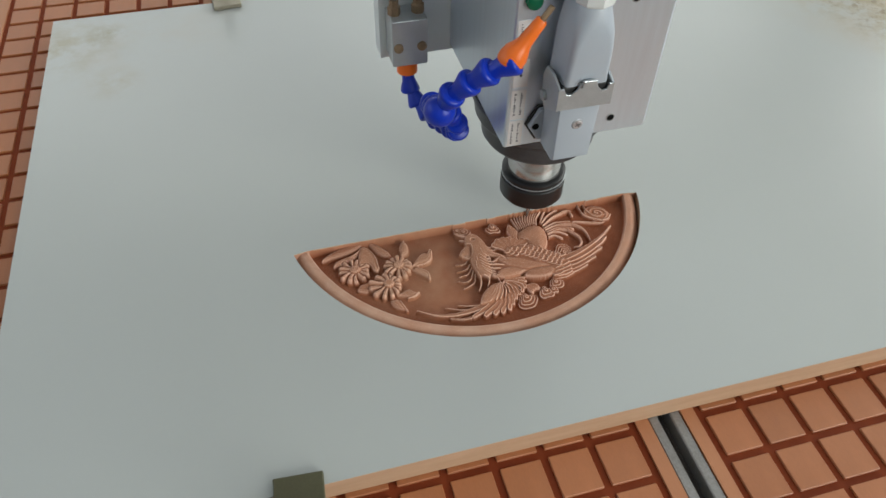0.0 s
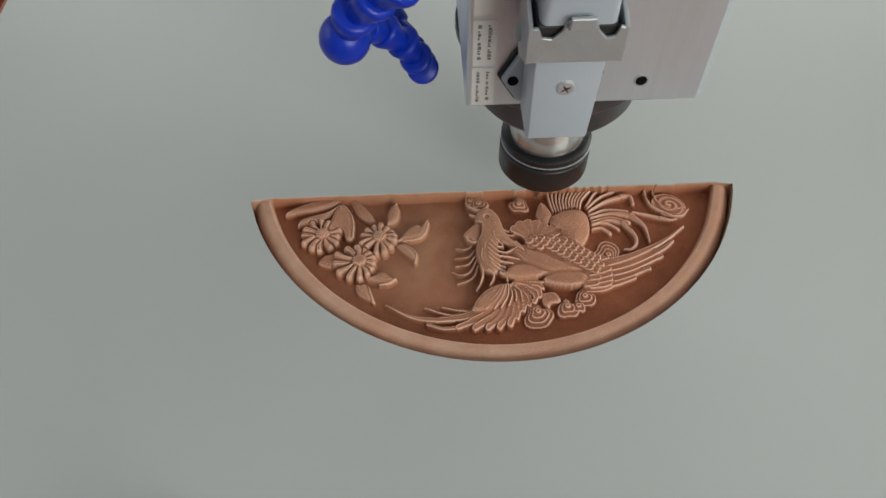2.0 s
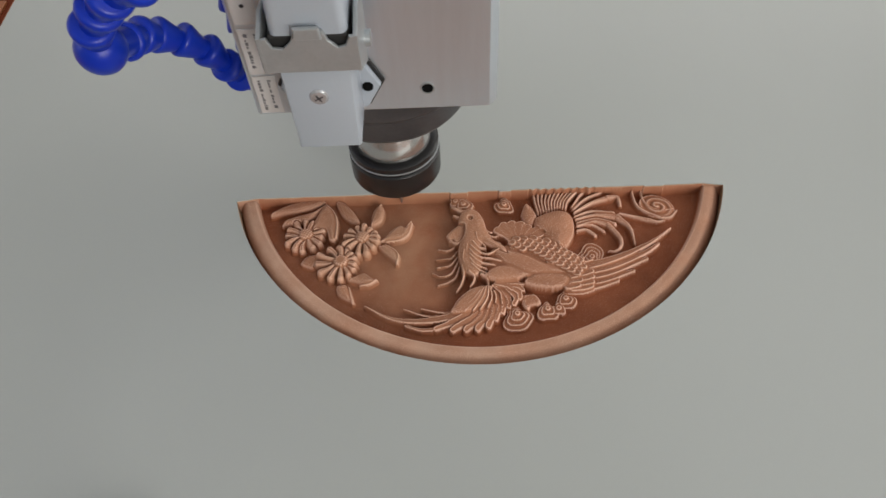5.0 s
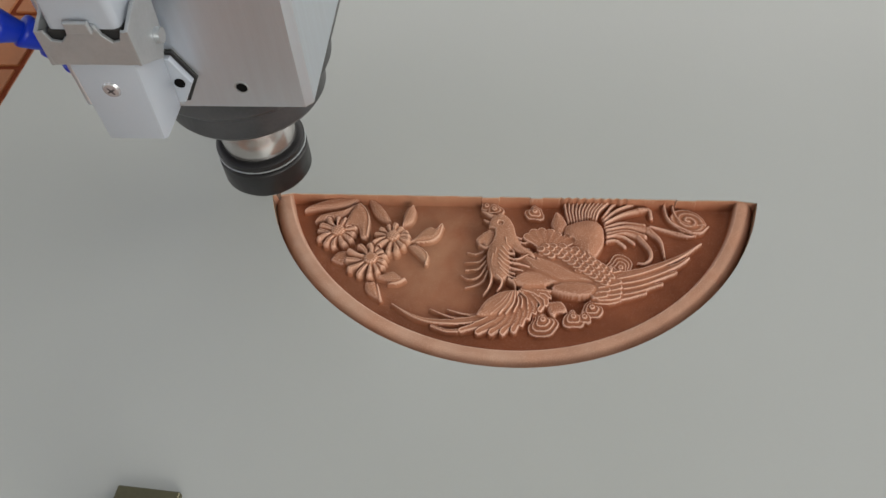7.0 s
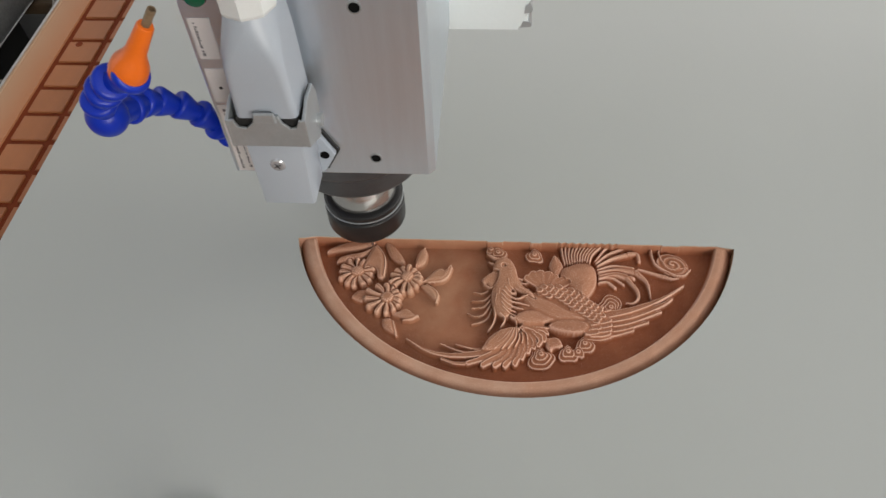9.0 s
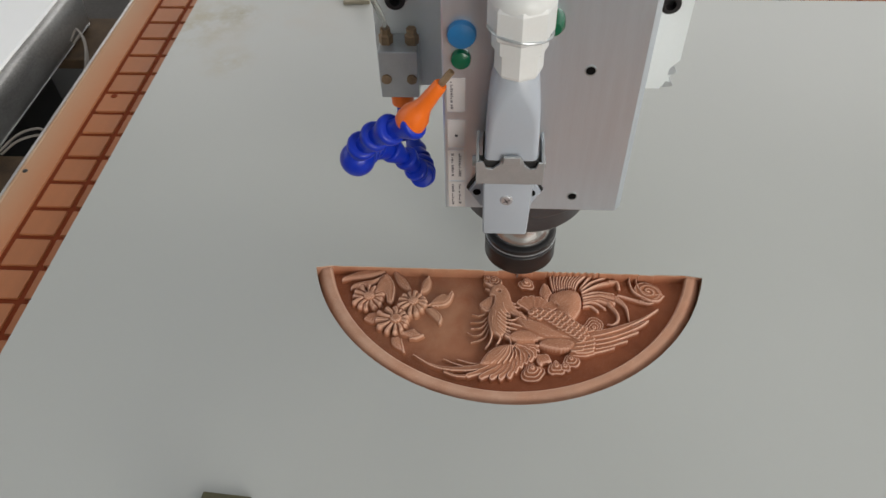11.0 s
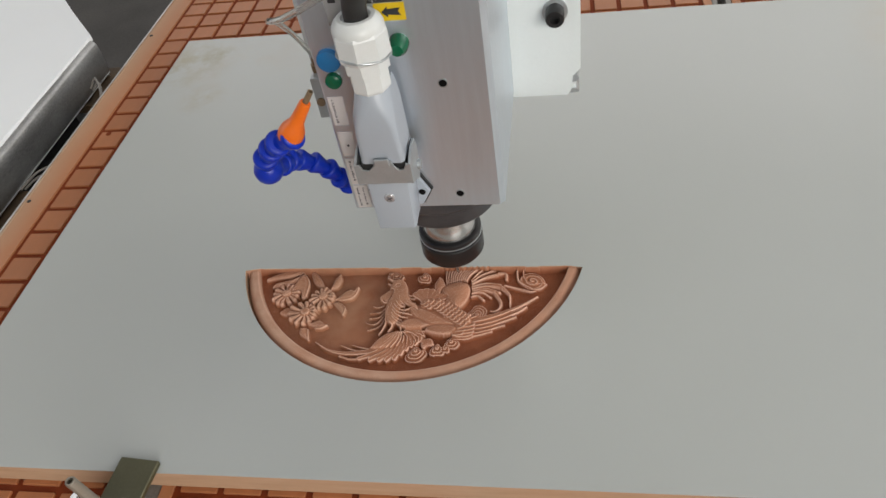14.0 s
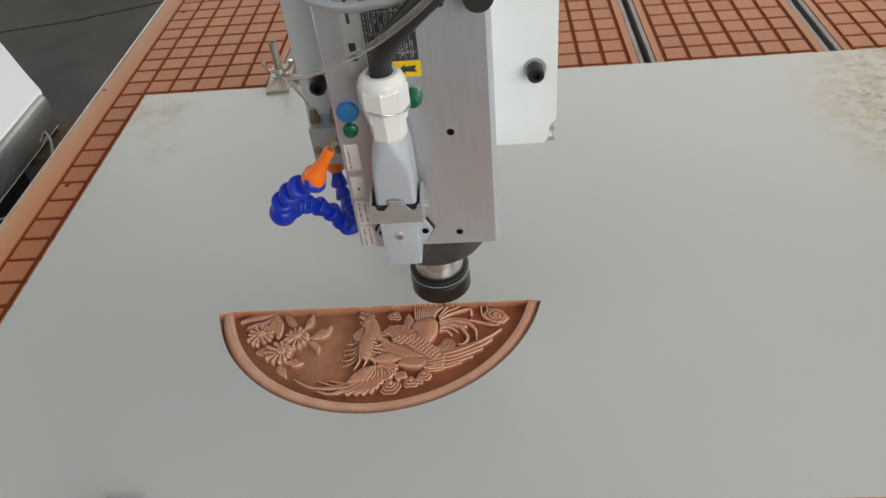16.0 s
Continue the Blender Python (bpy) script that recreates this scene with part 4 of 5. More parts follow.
def vacuum_table():
    tb = thing("vacuum_table", (0, 0, 0), "orange-brown phenolic vacuum table with a milled square grid", "machine table")
    y0, y1 = TABLE_Y
    # base sheet under the grooves, one per panel
    g = 0.0056
    depth = 0.0022
    edges = []
    for k, (x, p) in enumerate(PANELS):
        w = 6 * p
        left = -0.4608 if k == 0 else x - 0.0125
        right = x + w + 0.0125 if k < 5 else x + w + 0.038
        edges.append((left, right))
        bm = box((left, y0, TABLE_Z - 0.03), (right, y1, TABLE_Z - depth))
        part("groove_bed", bm, GROOVE, tb, "dark red-brown milled groove bed, shade included in the colour")
        bm = bmesh.new()
        # border strips proud beside the outer grooves
        box((left, y0, TABLE_Z - depth + 0.0002), (x - g / 2, y1, TABLE_Z), bm=bm)
        box((x + w + g / 2, y0, TABLE_Z - depth + 0.0002), (right, y1, TABLE_Z), bm=bm)
        part("panel_border", bm, BORDER, tb, "worn orange-brown border strip")
    # aluminium T-slot profiles between the panels
    for (_, a), (b, _) in zip(edges, edges[1:]):
        bm = bmesh.new()
        m = (a + b) / 2
        box((a + 0.0005, y0, TABLE_Z - 0.03), (m - 0.0046, y1, TABLE_Z - 0.0008), 0.0008, 1, bm)
        box((m + 0.0046, y0, TABLE_Z - 0.03), (b - 0.0005, y1, TABLE_Z - 0.0008), 0.0008, 1, bm)
        part("slot_rail", bm, RAIL, tb, "dull aluminium T-slot rail")
        part("slot_floor", box((a + 0.0005, y0, TABLE_Z - 0.05), (b - 0.0005, y1, TABLE_Z - 0.014)), SLOT_DARK, tb, "dark slot bottom")
    part("frame_edge", box((-0.4660, y0, TABLE_Z - 0.075), (-0.4612, y1, TABLE_Z - 0.001), 0.001, 1), RAIL_BRIGHT, tb, "thin aluminium edging")
    part("worn_edge", box((-0.4610, y0, TABLE_Z - 0.002), (-0.4575, y1, TABLE_Z + 0.0006), 0.0005, 1), DUST, tb, "dusty worn table edge")
    # flat dark discs painted for the shade in countersunk holes
    for x, y in ((-0.4122, 0.2462), (-0.411, 0.741)):
        part("screw_recess", lathe([(0.0034, 0.0001), (0.0034, 0.0004), (0, 0.0004)], (x, y, TABLE_Z), 18, closed=False), GROOVE, tb, "dark countersunk screw hole")
    for y in (0.126, 0.482):
        part("rivet", lathe([(0, 0.0012), (0.0016, 0.0010), (0.0024, 0.0004), (0.0026, 0), (0, 0)], (-0.4545, y, TABLE_Z), 14), SHADOW_IRON, tb, "small dark rivet", True)
    part("table_frame", box((-0.455, y0, TABLE_Z - 0.16), (1.09, y1, TABLE_Z - 0.0505)), SHADOW_IRON, tb, "dark steel frame")
    for x in (-0.40, 1.02):
        for y in (-0.40, 1.68):
            part("leg", box((x - 0.05, y - 0.05, -0.9), (x + 0.05, y + 0.05, TABLE_Z - 0.1605)), SHADOW_IRON, tb)
    # tiles, where the board leaves them bare
    bx0, bx1, by0, by1 = BOARD_X[0], BOARD_X[1], BOARD_Y[0], BOARD_Y[1]
    meshes = {}
    near, far = [], []
    rows = range(-20, 43)
    for k, (x, p) in enumerate(PANELS):
        for i in range(6):
            for j in rows:
                xa, xb = x + i * p + g / 2, x + (i + 1) * p - g / 2
                ya = ROW_Y + j * PITCH_Y + g / 2
                yb = ya + PITCH_Y - g
                if ya < y0 or yb > y1 or (xa > bx0 + 0.01 and xb < bx1 and ya > by0 + 0.01 and yb < by1 - 0.01):
                    continue
                close = (xa < 0.7) and (-0.3 < ya < 0.66)
                (near if close and len(near) < 300 else far).append((xa, ya, xb - xa, yb - ya))
    z0, z1 = TABLE_Z - depth - 0.0005, TABLE_Z
    for xa, ya, w, h in near:
        key = round(w, 5)
        if key not in meshes:
            bm = box((0, 0, z0), (w, h, z1), 0.0005, 1)
            me = bpy.data.meshes.new("tile")
            bm.to_mesh(me)
            bm.free()
            me.materials.append(TILE)
            meshes[key] = me
        ob = new("tile", meshes[key])
        ob.location = (xa, ya, random.uniform(-0.0003, 0))
        ob.parent = tb
    verts, faces = [], []
    for xa, ya, w, h in far:
        n = len(verts)
        verts += [(xa + a, ya + b, z) for z in (z0, z1) for a, b in ((0, 0), (w, 0), (w, h), (0, h))]
        faces += [(n + 4, n + 5, n + 6, n + 7), (n, n + 1, n + 5, n + 4), (n + 1, n + 2, n + 6, n + 5), (n + 2, n + 3, n + 7, n + 6), (n + 3, n, n + 4, n + 7)]
    me = bpy.data.meshes.new("far_tiles")
    me.from_pydata(verts, [], faces)
    me.materials.append(TILE)
    ob = tagged(new("far_tiles", me), "many small square grid tiles", kind="stuff")
    ob.parent = tb
    return tb


vacuum_table()


# ---- the moving router head ----
def router_head():
    h = thing("router_head", (0, 0, 0), "aluminium router spindle on a white plate, with blue air hose", "router spindle")
    zb, zt = 0.1198, 0.46
    cx = 0.0598
    # spindle body
    c = 0.0035
    x0, x1, y0, y1 = 0.0065, 0.113, -0.0492, 0.0848
    out = [(x0 + 0.001, y0), (x1 - c, y0), (x1, y0 + c), (x1, y1), (x0, y1), (x0, y0 + 0.001)]
    body = part("spindle_body", prism(out, zb, zt, bevel=0.0006), ALU, h, "brushed square aluminium spindle housing")
    for x, z in ((0.0828, 0.1315), (0.0828, 0.2196), (0.0828, 0.309)):
        m = pose(x, y0, z, 90, 0, 0)
        part("screw_hole", lathe([(0.0026, 0), (0.0026, 0.0003), (0, 0.0003)], seg=20, m=m, closed=False), HOLE_SHADE, body, smooth=True)
        part("hole_rim", lathe([(0.0025, 0.0001), (0.0026, 0.0005), (0.0032, 0.0004), (0.0033, 0.0001)], seg=20, m=m, closed=False), ZINC, body, smooth=True)
    # nose
    cap = [(0, 0.0800), (0.0300, 0.0800), (0.0370, 0.0808), (0.0410, 0.0838), (0.0430, 0.0870), (0.0433, 0.0985), (0.0445, 0.1000), (0.0480, 0.1040), (0.0490, 0.1060), (0.0500, 0.1160), (0.0522, 0.1200), (0.0522, 0.1246), (0, 0.1246)]
    part("bearing_cap", lathe(cap, (cx + 0.0015, 0.004, 0), 64), CAST, h, "dusty black bearing cap", True)
    nose = [(cx + 0.0015 + 0.0522 * math.cos(a), 0.004 + 0.0522 * math.sin(a)) for a in (1.5 * math.pi + math.pi * k / 24 for k in range(13))]
    part("cap_flange", prism(nose + [(cx + 0.0537, 0.0736), (cx + 0.0015, 0.0736)], 0.1195, 0.1244), CAST, h, "dusty black flange of the bearing cap")
    ax = (cx + 0.0012, -0.0005, 0)
    part("collar", lathe([(0, 0.049), (0.0185, 0.049), (0.0210, 0.0505), (0.0210, 0.0640), (0.0200, 0.0655), (0.0200, 0.082), (0, 0.082)], ax, 64), STEEL, h, "shiny turned steel collar", True)
    nut = [(0, 0.0258), (0.0215, 0.0258), (0.0240, 0.0267), (0.0258, 0.0292), (0.0258, 0.0440), (0.0250, 0.0450), (0.0240, 0.0453), (0.0240, 0.0470), (0.0252, 0.0473), (0.0254, 0.0483), (0.0254, 0.0510), (0.0240, 0.0523), (0.0212, 0.0526), (0, 0.0526)]
    part("collet_nut", lathe(nut, ax, 64), BLACK_NUT, h, "black oxide collet nut", True)
    part("nut_edge", lathe([(0.0253, 0.0470), (0.0257, 0.0472), (0.0257, 0.0477), (0.0253, 0.0479)], ax, 64, closed=False), ZINC, h, "thin bright edge of the collet nut", True)
    part("milling_bit", lathe([(0, -0.006), (0.0006, -0.0055), (0.003, 0.014), (0.003, 0.0265), (0, 0.0265)], ax, 20), STEEL, h, "", True)
    # carriage plate with chipped paint at its low corner
    low = 0.1205
    edge = [(-0.0445, low), (0.1570, low), (0.1580, 0.1230), (0.1622, 0.1226), (0.1632, 0.1265), (0.1618, 0.1300), (0.1640, 0.1335), (0.1626, 0.1390), (0.1650, 0.1420), (0.1668, 0.1440), (0.1668, zt), (-0.0445, zt)]
    plate = part("carriage_plate", prism(edge, 0.0742, 0.092, "y"), WHITE_PAINT, h, "white painted carriage plate with chipped corner")
    for chip in ([(0.1585, 0.1222), (0.1648, 0.1228), (0.1656, 0.1242), (0.1640, 0.1264), (0.1600, 0.1268)], [(0.1605, 0.1322), (0.1648, 0.1330), (0.1656, 0.1352), (0.1640, 0.1392), (0.1612, 0.1380)]):
        part("bare_corner", prism(chip, 0.0738, 0.0915, "y"), ZINC, plate, "bare dusty metal where paint chipped off")
    for x, z in ((0.1486, 0.1928), (-0.0275, 0.1938)):
        m = pose(x, 0.0742, z, 90, 0, 0)
        part("washer", lathe([(0, 0), (0.0092, 0), (0.0092, 0.0016), (0, 0.0016)], seg=28, m=m), ZINC, plate, "", True)
        m = pose(x, 0.0742 - 0.0016, z, 90, 0, 0)
        part("bolt", lathe([(0, 0.006), (0.0034, 0.006), (0.0036, 0.0118), (0.0062, 0.0118), (0.0068, 0.0109), (0.0068, 0), (0, 0)], seg=28, m=m, closed=False), BLACK_NUT, plate, "black socket head bolt", True)

    # labels on the face
    def flat(name, xa, xb, za, zc, mat, parent, words="", lift=0.0003):
        return part(name, prism([(xa, za), (xb, za), (xb, zc), (xa, zc)], y0 - lift, y0 + 0.0001, "y"), mat, parent, words)

    for k, (za, zc) in enumerate(((0.1925, 0.2138), (0.1675, 0.1868), (0.1425, 0.1650), (0.1208, 0.1412))):
        lab = flat("label", 0.0088, 0.0186, za, zc, LABEL, body, "small white label with tiny print")
        if k == 1:
            part("print_dot", lathe([(0, 0), (0.0009, 0), (0.0009, 0.0001), (0, 0.0001)], seg=12, m=pose(0.0137, y0 - 0.0003, 0.176, 90, 0, 0)), INK, lab)
        for r in range(2 if k else 1):
            z = zc - 0.002
            xa = 0.0107 + 0.0042 * r
            while z > za + 0.003 and k != 1:
                w = random.uniform(0.0006, 0.0017)
                flat("print_bar", xa, xa + random.choice((0.0008, 0.0012, 0.0015)), max(z - w, za + 0.001), z, INK_SOFT, lab, lift=0.0004)
                z -= w + random.choice((0.0004, 0.0004, 0.0012))
    plate_label = flat("data_label", 0.0354, 0.0672, 0.2735, 0.3300, LABEL_BLACK, body, "black data label with white columns of print")
    for i in range(9):
        xa = 0.0366 + 0.0034 * i
        flat("rule", xa - 0.0012, xa - 0.0009, 0.2748, 0.3290, PRINT_PALE, plate_label, lift=0.0005)
        z = 0.3285
        while z > 0.278:
            w = random.uniform(0.0015, 0.006)
            if random.random() < 0.7:
                flat("print_bar", xa, xa + random.choice((0.0007, 0.0011)), z - w, z, PRINT_PALE, plate_label, lift=0.0005)
            z -= w + 0.0012
    for z in (0.2790, 0.2925, 0.3060, 0.3180):
        flat("rule", 0.0356, 0.0668, z, z + 0.0003, PRINT_PALE, plate_label, lift=0.0005)
    side_label = flat("side_label", 0.0225, 0.0345, 0.262, 0.334, LABEL_GREY, body, "grey printed strip beside the data label")
    for za, zc, xa, xb in ((0.300, 0.318, 0.0265, 0.0285), (0.282, 0.2875, 0.0252, 0.0295), (0.2755, 0.2805, 0.0252, 0.0295)):
        flat("print_bar", xa, xb, za, zc, INK, side_label, lift=0.0005)
    arrow = flat("arrow_label", 0.0503, 0.0680, 0.2624, 0.2731, YELLOW, body, "yellow label with a black rotation arrow")
    part("arrow", prism([(0.0545, 0.2678), (0.0580, 0.2645), (0.0580, 0.2662), (0.0655, 0.2655), (0.0640, 0.2678), (0.0655, 0.2701), (0.0580, 0.2694), (0.0580, 0.2711)], y0 - 0.0006, y0 - 0.0002, "y"), INK, arrow)
    for x, z, r, mat, words in ((0.0168, 0.2402, 0.0074, BLUE_DOT, "blue plastic plug cap"), (0.0165, 0.2262, 0.0052, GREEN_DOT, "green plastic plug cap")):
        part("plug", lathe([(0, 0.0048), (r * 0.6, 0.0045), (r * 0.92, 0.0035), (r, 0.002), (r, 0), (0, 0)], seg=28, m=pose(x, y0, z, 90, 0, 0)), mat, body, words, True)
    part("green_plug", lathe([(0, 0.0105), (0.0035, 0.0100), (0.0056, 0.006), (0.0060, 0), (0, 0)], seg=24, m=pose(0.0612, y0, 0.2485, 90, 0, 0)), GREEN_DOT, body, "dark green plastic plug", True)

    # power connector: flange, lower housing, latch, hood and cable gland
    con = part("connector_flange", prism([(0.0196, 0.1379), (0.0272, 0.1250), (0.0578, 0.1250), (0.0650, 0.1379), (0.0578, 0.1520), (0.0272, 0.1520)], y0 - 0.0016, y0 - 0.0001, "y"), RUBBER, h, "black rubber gasket")
    part("flange_plate", prism([(0.0211, 0.1379), (0.0280, 0.1264), (0.0570, 0.1264), (0.0635, 0.1379), (0.0570, 0.1506), (0.0280, 0.1506)], y0 - 0.0050, y0 - 0.0017, "y", bevel=0.0006), HOOD, con, "cast grey flange with screw holes")
    for x in (0.0258, 0.0580):
        part("flange_hole", lathe([(0.0024, 0.0000), (0.0024, 0.0004), (0, 0.0004)], seg=18, m=pose(x, y0 - 0.0050, 0.1379, 90, 0, 0), closed=False), HOLE_SHADE, con)
    part("lower_housing", prism([(0.0297, 0.1262), (0.0552, 0.1262), (0.0572, 0.1720), (0.0292, 0.1720)], -0.0785, y0 - 0.0045, "y", bevel=0.0030), HOOD, con, "pale grey cast housing", True)
    part("screw", lathe([(0, 0.0008), (0.0012, 0.0012), (0.0030, 0.0010), (0.0037, 0.0002), (0.0037, -0.0004), (0, -0.0004)], seg=24, m=pose(0.0425, -0.0785, 0.1548, 90, 0, 0)), CHROME, con, "bright cross head screw", True)
    for turn in (30, 120):
        part("screw_slot", box((-0.0019, -0.0003, 0.0007), (0.0019, 0.0003, 0.0013)), INK, con).matrix_local = pose(0.0425, -0.0785, 0.1548, 90, 0, 0) @ pose(0, 0, 0, 0, 0, turn)
    latch = [(0.0268, 0.1690), (0.0600, 0.1690), (0.0604, 0.1840), (0.0582, 0.1842), (0.0566, 0.1802), (0.0538, 0.1796), (0.0508, 0.1826), (0.0494, 0.1868), (0.0388, 0.1868), (0.0374, 0.1826), (0.0342, 0.1796), (0.0306, 0.1802), (0.0290, 0.1842), (0.0266, 0.1840)]
    part("latch", prism(latch, -0.0812, -0.0796, "y", bevel=0.0004), ZINC, con, "bright zinc-plated spring latch")
    for x in (0.0262, 0.0604):
        part("latch_arm", prism([(-0.0812, 0.1690), (-0.0812, 0.1842), (-0.0700, 0.1885), (-0.0600, 0.1880), (-0.0560, 0.1800), (-0.0575, 0.1650), (-0.0640, 0.1590), (-0.0720, 0.1640)], x - 0.0008, x + 0.0008, "x", bevel=0.0003), ZINC, con, "zinc latch arm")
        part("latch_pivot", lathe([(0, -0.003), (0.0032, -0.003), (0.0034, 0), (0.0032, 0.003), (0, 0.003)], seg=18, m=pose(x, -0.0625, 0.1690, 0, 90, 0)), ZINC, con, "", True)
    part("catch_tongue", prism([(0.0392, 0.1846), (0.0490, 0.1846), (0.0486, 0.1896), (0.0396, 0.1896)], -0.0835, -0.0815, "y", bevel=0.0006), ZINC, con)
    part("seal", box((0.0288, -0.0788, 0.1722), (0.0578, -0.0540, 0.1838), 0.001), RUBBER, con, "black seal between the halves")
    hood = bmesh.new()
    levels = ((0.1840, 0.0298, 0.0576, -0.0793, 0.0030), (0.1890, 0.0300, 0.0575, -0.0795, 0.0032), (0.2030, 0.0306, 0.0573, -0.0803, 0.0036), (0.2110, 0.0310, 0.0571, -0.0806, 0.0042), (0.2170, 0.0315, 0.0569, -0.0806, 0.0060),
              (0.2215, 0.0321, 0.0566, -0.0803, 0.0082), (0.2250, 0.0328, 0.0562, -0.0797, 0.0098), (0.2285, 0.0337, 0.0556, -0.0789, 0.0104), (0.2318, 0.0345, 0.0550, -0.0778, 0.0100), (0.2330, 0.0352, 0.0545, -0.0770, 0.0094))
    rings = []
    for z, xa, xb, ya, k in levels:
        turn = [math.pi / 2 * q / 6 for q in range(7)]
        loop = [(xa + k - k * math.cos(a), ya + k - k * math.sin(a), z) for a in turn] + [(xb - k + k * math.sin(a), ya + k - k * math.cos(a), z) for a in turn]
        rings.append([hood.verts.new(v) for v in loop + [(xb, -0.0545, z), (xa, -0.0545, z)]])
    for a, b in zip(rings, rings[1:]):
        for k in range(16):
            hood.faces.new((a[k], a[(k + 1) % 16], b[(k + 1) % 16], b[k]))
    hood.faces.new(rings[0]), hood.faces.new(rings[-1])
    part("hood", hood, HOOD, con, "grey cast connector hood", True)
    gx, gy = 0.0450, -0.0680
    part("gland_body", lathe([(0, 0.2325), (0.0112, 0.2325), (0.0118, 0.2340), (0.0118, 0.2450), (0.0135, 0.2455), (0.0135, 0.2525), (0, 0.2525)], (gx, gy, 0), 8), GLAND, h, "white nylon cable gland")
    gn = part("gland_nut", lathe([(0, 0.2530), (0.0146, 0.2530), (0.0158, 0.2545), (0.0158, 0.2680), (0.0150, 0.2698), (0, 0.2698)], (gx, gy, 0), 8), GLAND, h, "white nylon gland nut")
    part("gland_dome", lathe([(0.0147, 0.2690), (0.0147, 0.2712), (0.0136, 0.2740), (0.0108, 0.2768), (0.0085, 0.2770), (0.0080, 0.2750), (0, 0.2750)], (gx, gy, 0), 32, closed=False), GLAND, gn, "", True)
    part("wire_loop", sweep([(gx + 0.0153 * math.cos(a), gy + 0.0153 * math.sin(a), 0.2545 - 0.0022 * math.sin(a + 0.9)) for a in (2 * math.pi * k / 12 for k in range(13))], 0.0007, 6), ZINC, gn, "thin wire round the gland", True)
    part("power_cable", sweep([(gx, gy, 0.272), (gx + 0.002, gy - 0.004, 0.286), (gx + 0.010, gy - 0.014, 0.303), (gx + 0.024, gy - 0.020, 0.319), (gx + 0.045, gy - 0.018, 0.336), (gx + 0.068, gy - 0.008, 0.352), (gx + 0.082, gy + 0.01, 0.375)], 0.0068, 16), RUBBER, h, "thick black power cable", True)
    part("plug_end", lathe([(0, 0), (0.006, 0), (0.0072, 0.002), (0.0072, 0.007), (0.009, 0.008), (0.009, 0.016), (0, 0.016)], seg=20, m=pose(0.106, y0, 0.317, 90, 0, 0)), RUBBER, h, "black cap nut on the housing", True)

    # air fitting block, clear tube and blue segmented hose
    blk = part("air_block", box((-0.0400, 0.0500, 0.1265), (-0.0135, 0.0738, 0.1630), 0.0008), ZINC, h, "small grey metal air manifold block")
    for x in (-0.0355, -0.0180):
        part("block_screw", lathe([(0, 0.0022), (0.0022, 0.0022), (0.0034, 0.0016), (0.0036, 0), (0, 0)], seg=18, m=pose(x, 0.0500, 0.1420, 90, 0, 0)), BRASS, blk, "tarnished brass screw", True)
        part("brass_fitting", lathe([(0, 0), (0.0048, 0), (0.0048, 0.006), (0.0035, 0.007), (0.0035, 0.011), (0, 0.011)], (x, 0.062, 0.1630), 6), BRASS, blk, "tarnished brass hose fitting")
    part("clear_tube", sweep([(-0.0400, 0.0726, 0.1690), (-0.0410, 0.064, 0.184), (-0.044, 0.050, 0.206), (-0.041, 0.022, 0.230), (-0.026, -0.02, 0.252), (0.000, -0.056, 0.272), (0.040, -0.086, 0.300), (0.075, -0.100, 0.328), (0.11, -0.10, 0.36)], 0.0020, 12), TUBE, h, "clear plastic air tube", True)
    part("steel_conduit", sweep([(-0.02, 0.03, 0.36), (0.000, -0.050, 0.3290), (0.020, -0.072, 0.3225), (0.045, -0.080, 0.3235), (0.075, -0.085, 0.335), (0.10, -0.07, 0.37)], 0.0030, 12), ZINC, h, "bright bent metal conduit", True)
    hose = part("hose_base", lathe([(0, 0.1150), (0.0080, 0.1150), (0.0080, 0.1225), (0.0062, 0.1264), (0, 0.1264)], (-0.0270, 0.0614, 0), 20), ORANGE, h, "orange hose base", True)
    line = smooth_line(HOSE, 12)
    run = [0.0]
    for a, b in zip(line, line[1:]):
        run.append(run[-1] + (b - a).length)
    bend = run[120]
    marks = [0.0118 * k for k in range(int((bend - 0.020) / 0.0118) + 1)] + [bend + (run[-1] - bend) * k / 4 for k in range(5)]
    spots = [(line[min(range(len(run)), key=lambda i: abs(run[i] - at))], 0.97 + 0.08 * min(at / bend, 1)) for at in marks]
    prof = [(0, -0.0060), (0.0062, -0.0060), (0.0072, -0.0055), (0.0077, -0.0045), (0.0077, -0.0032), (0.0052, 0.0044), (0.0050, 0.0052), (0.0050, 0.0088), (0, 0.0088)]
    elbow = Vector(HOSE[10])
    for (a, _), (b, grow) in zip(spots, spots[1:]):
        if (b - elbow).length > 0.008:
            part("hose_segment", lathe([(r * grow, z * grow) for r, z in prof], seg=22, m=along(b, a)), BLUE, hose, "glossy blue ball-joint segment", True)
    part("elbow_neck", lathe([(0, 0), (0.0063, 0), (0.0060, 0.013), (0.0060, 0.026), (0, 0.026)], seg=22, m=along(elbow, HOSE[9])), BLUE, hose, "", True)
    part("elbow_ball", lathe([(0.0098 * math.sin(a), -0.0098 * math.cos(a)) for a in (math.pi * k / 16 for k in range(17))], HOSE[10], 32), BLUE, hose, "large glossy blue elbow joint", True)
    m = along(spots[-1][0], HOSE_TIP)
    part("nozzle", lathe([(0, -0.001), (0.0060, -0.001), (0.0074, 0.0008), (0.0078, 0.0036), (0.0073, 0.0080), (0.0056, 0.0116), (0.0043, 0.0150), (0.0038, 0.0220), (0.0034, 0.0292), (0.0030, 0.0300), (0, 0.0300)], seg=28, m=m), ORANGE, hose, "orange tapered air nozzle", True)
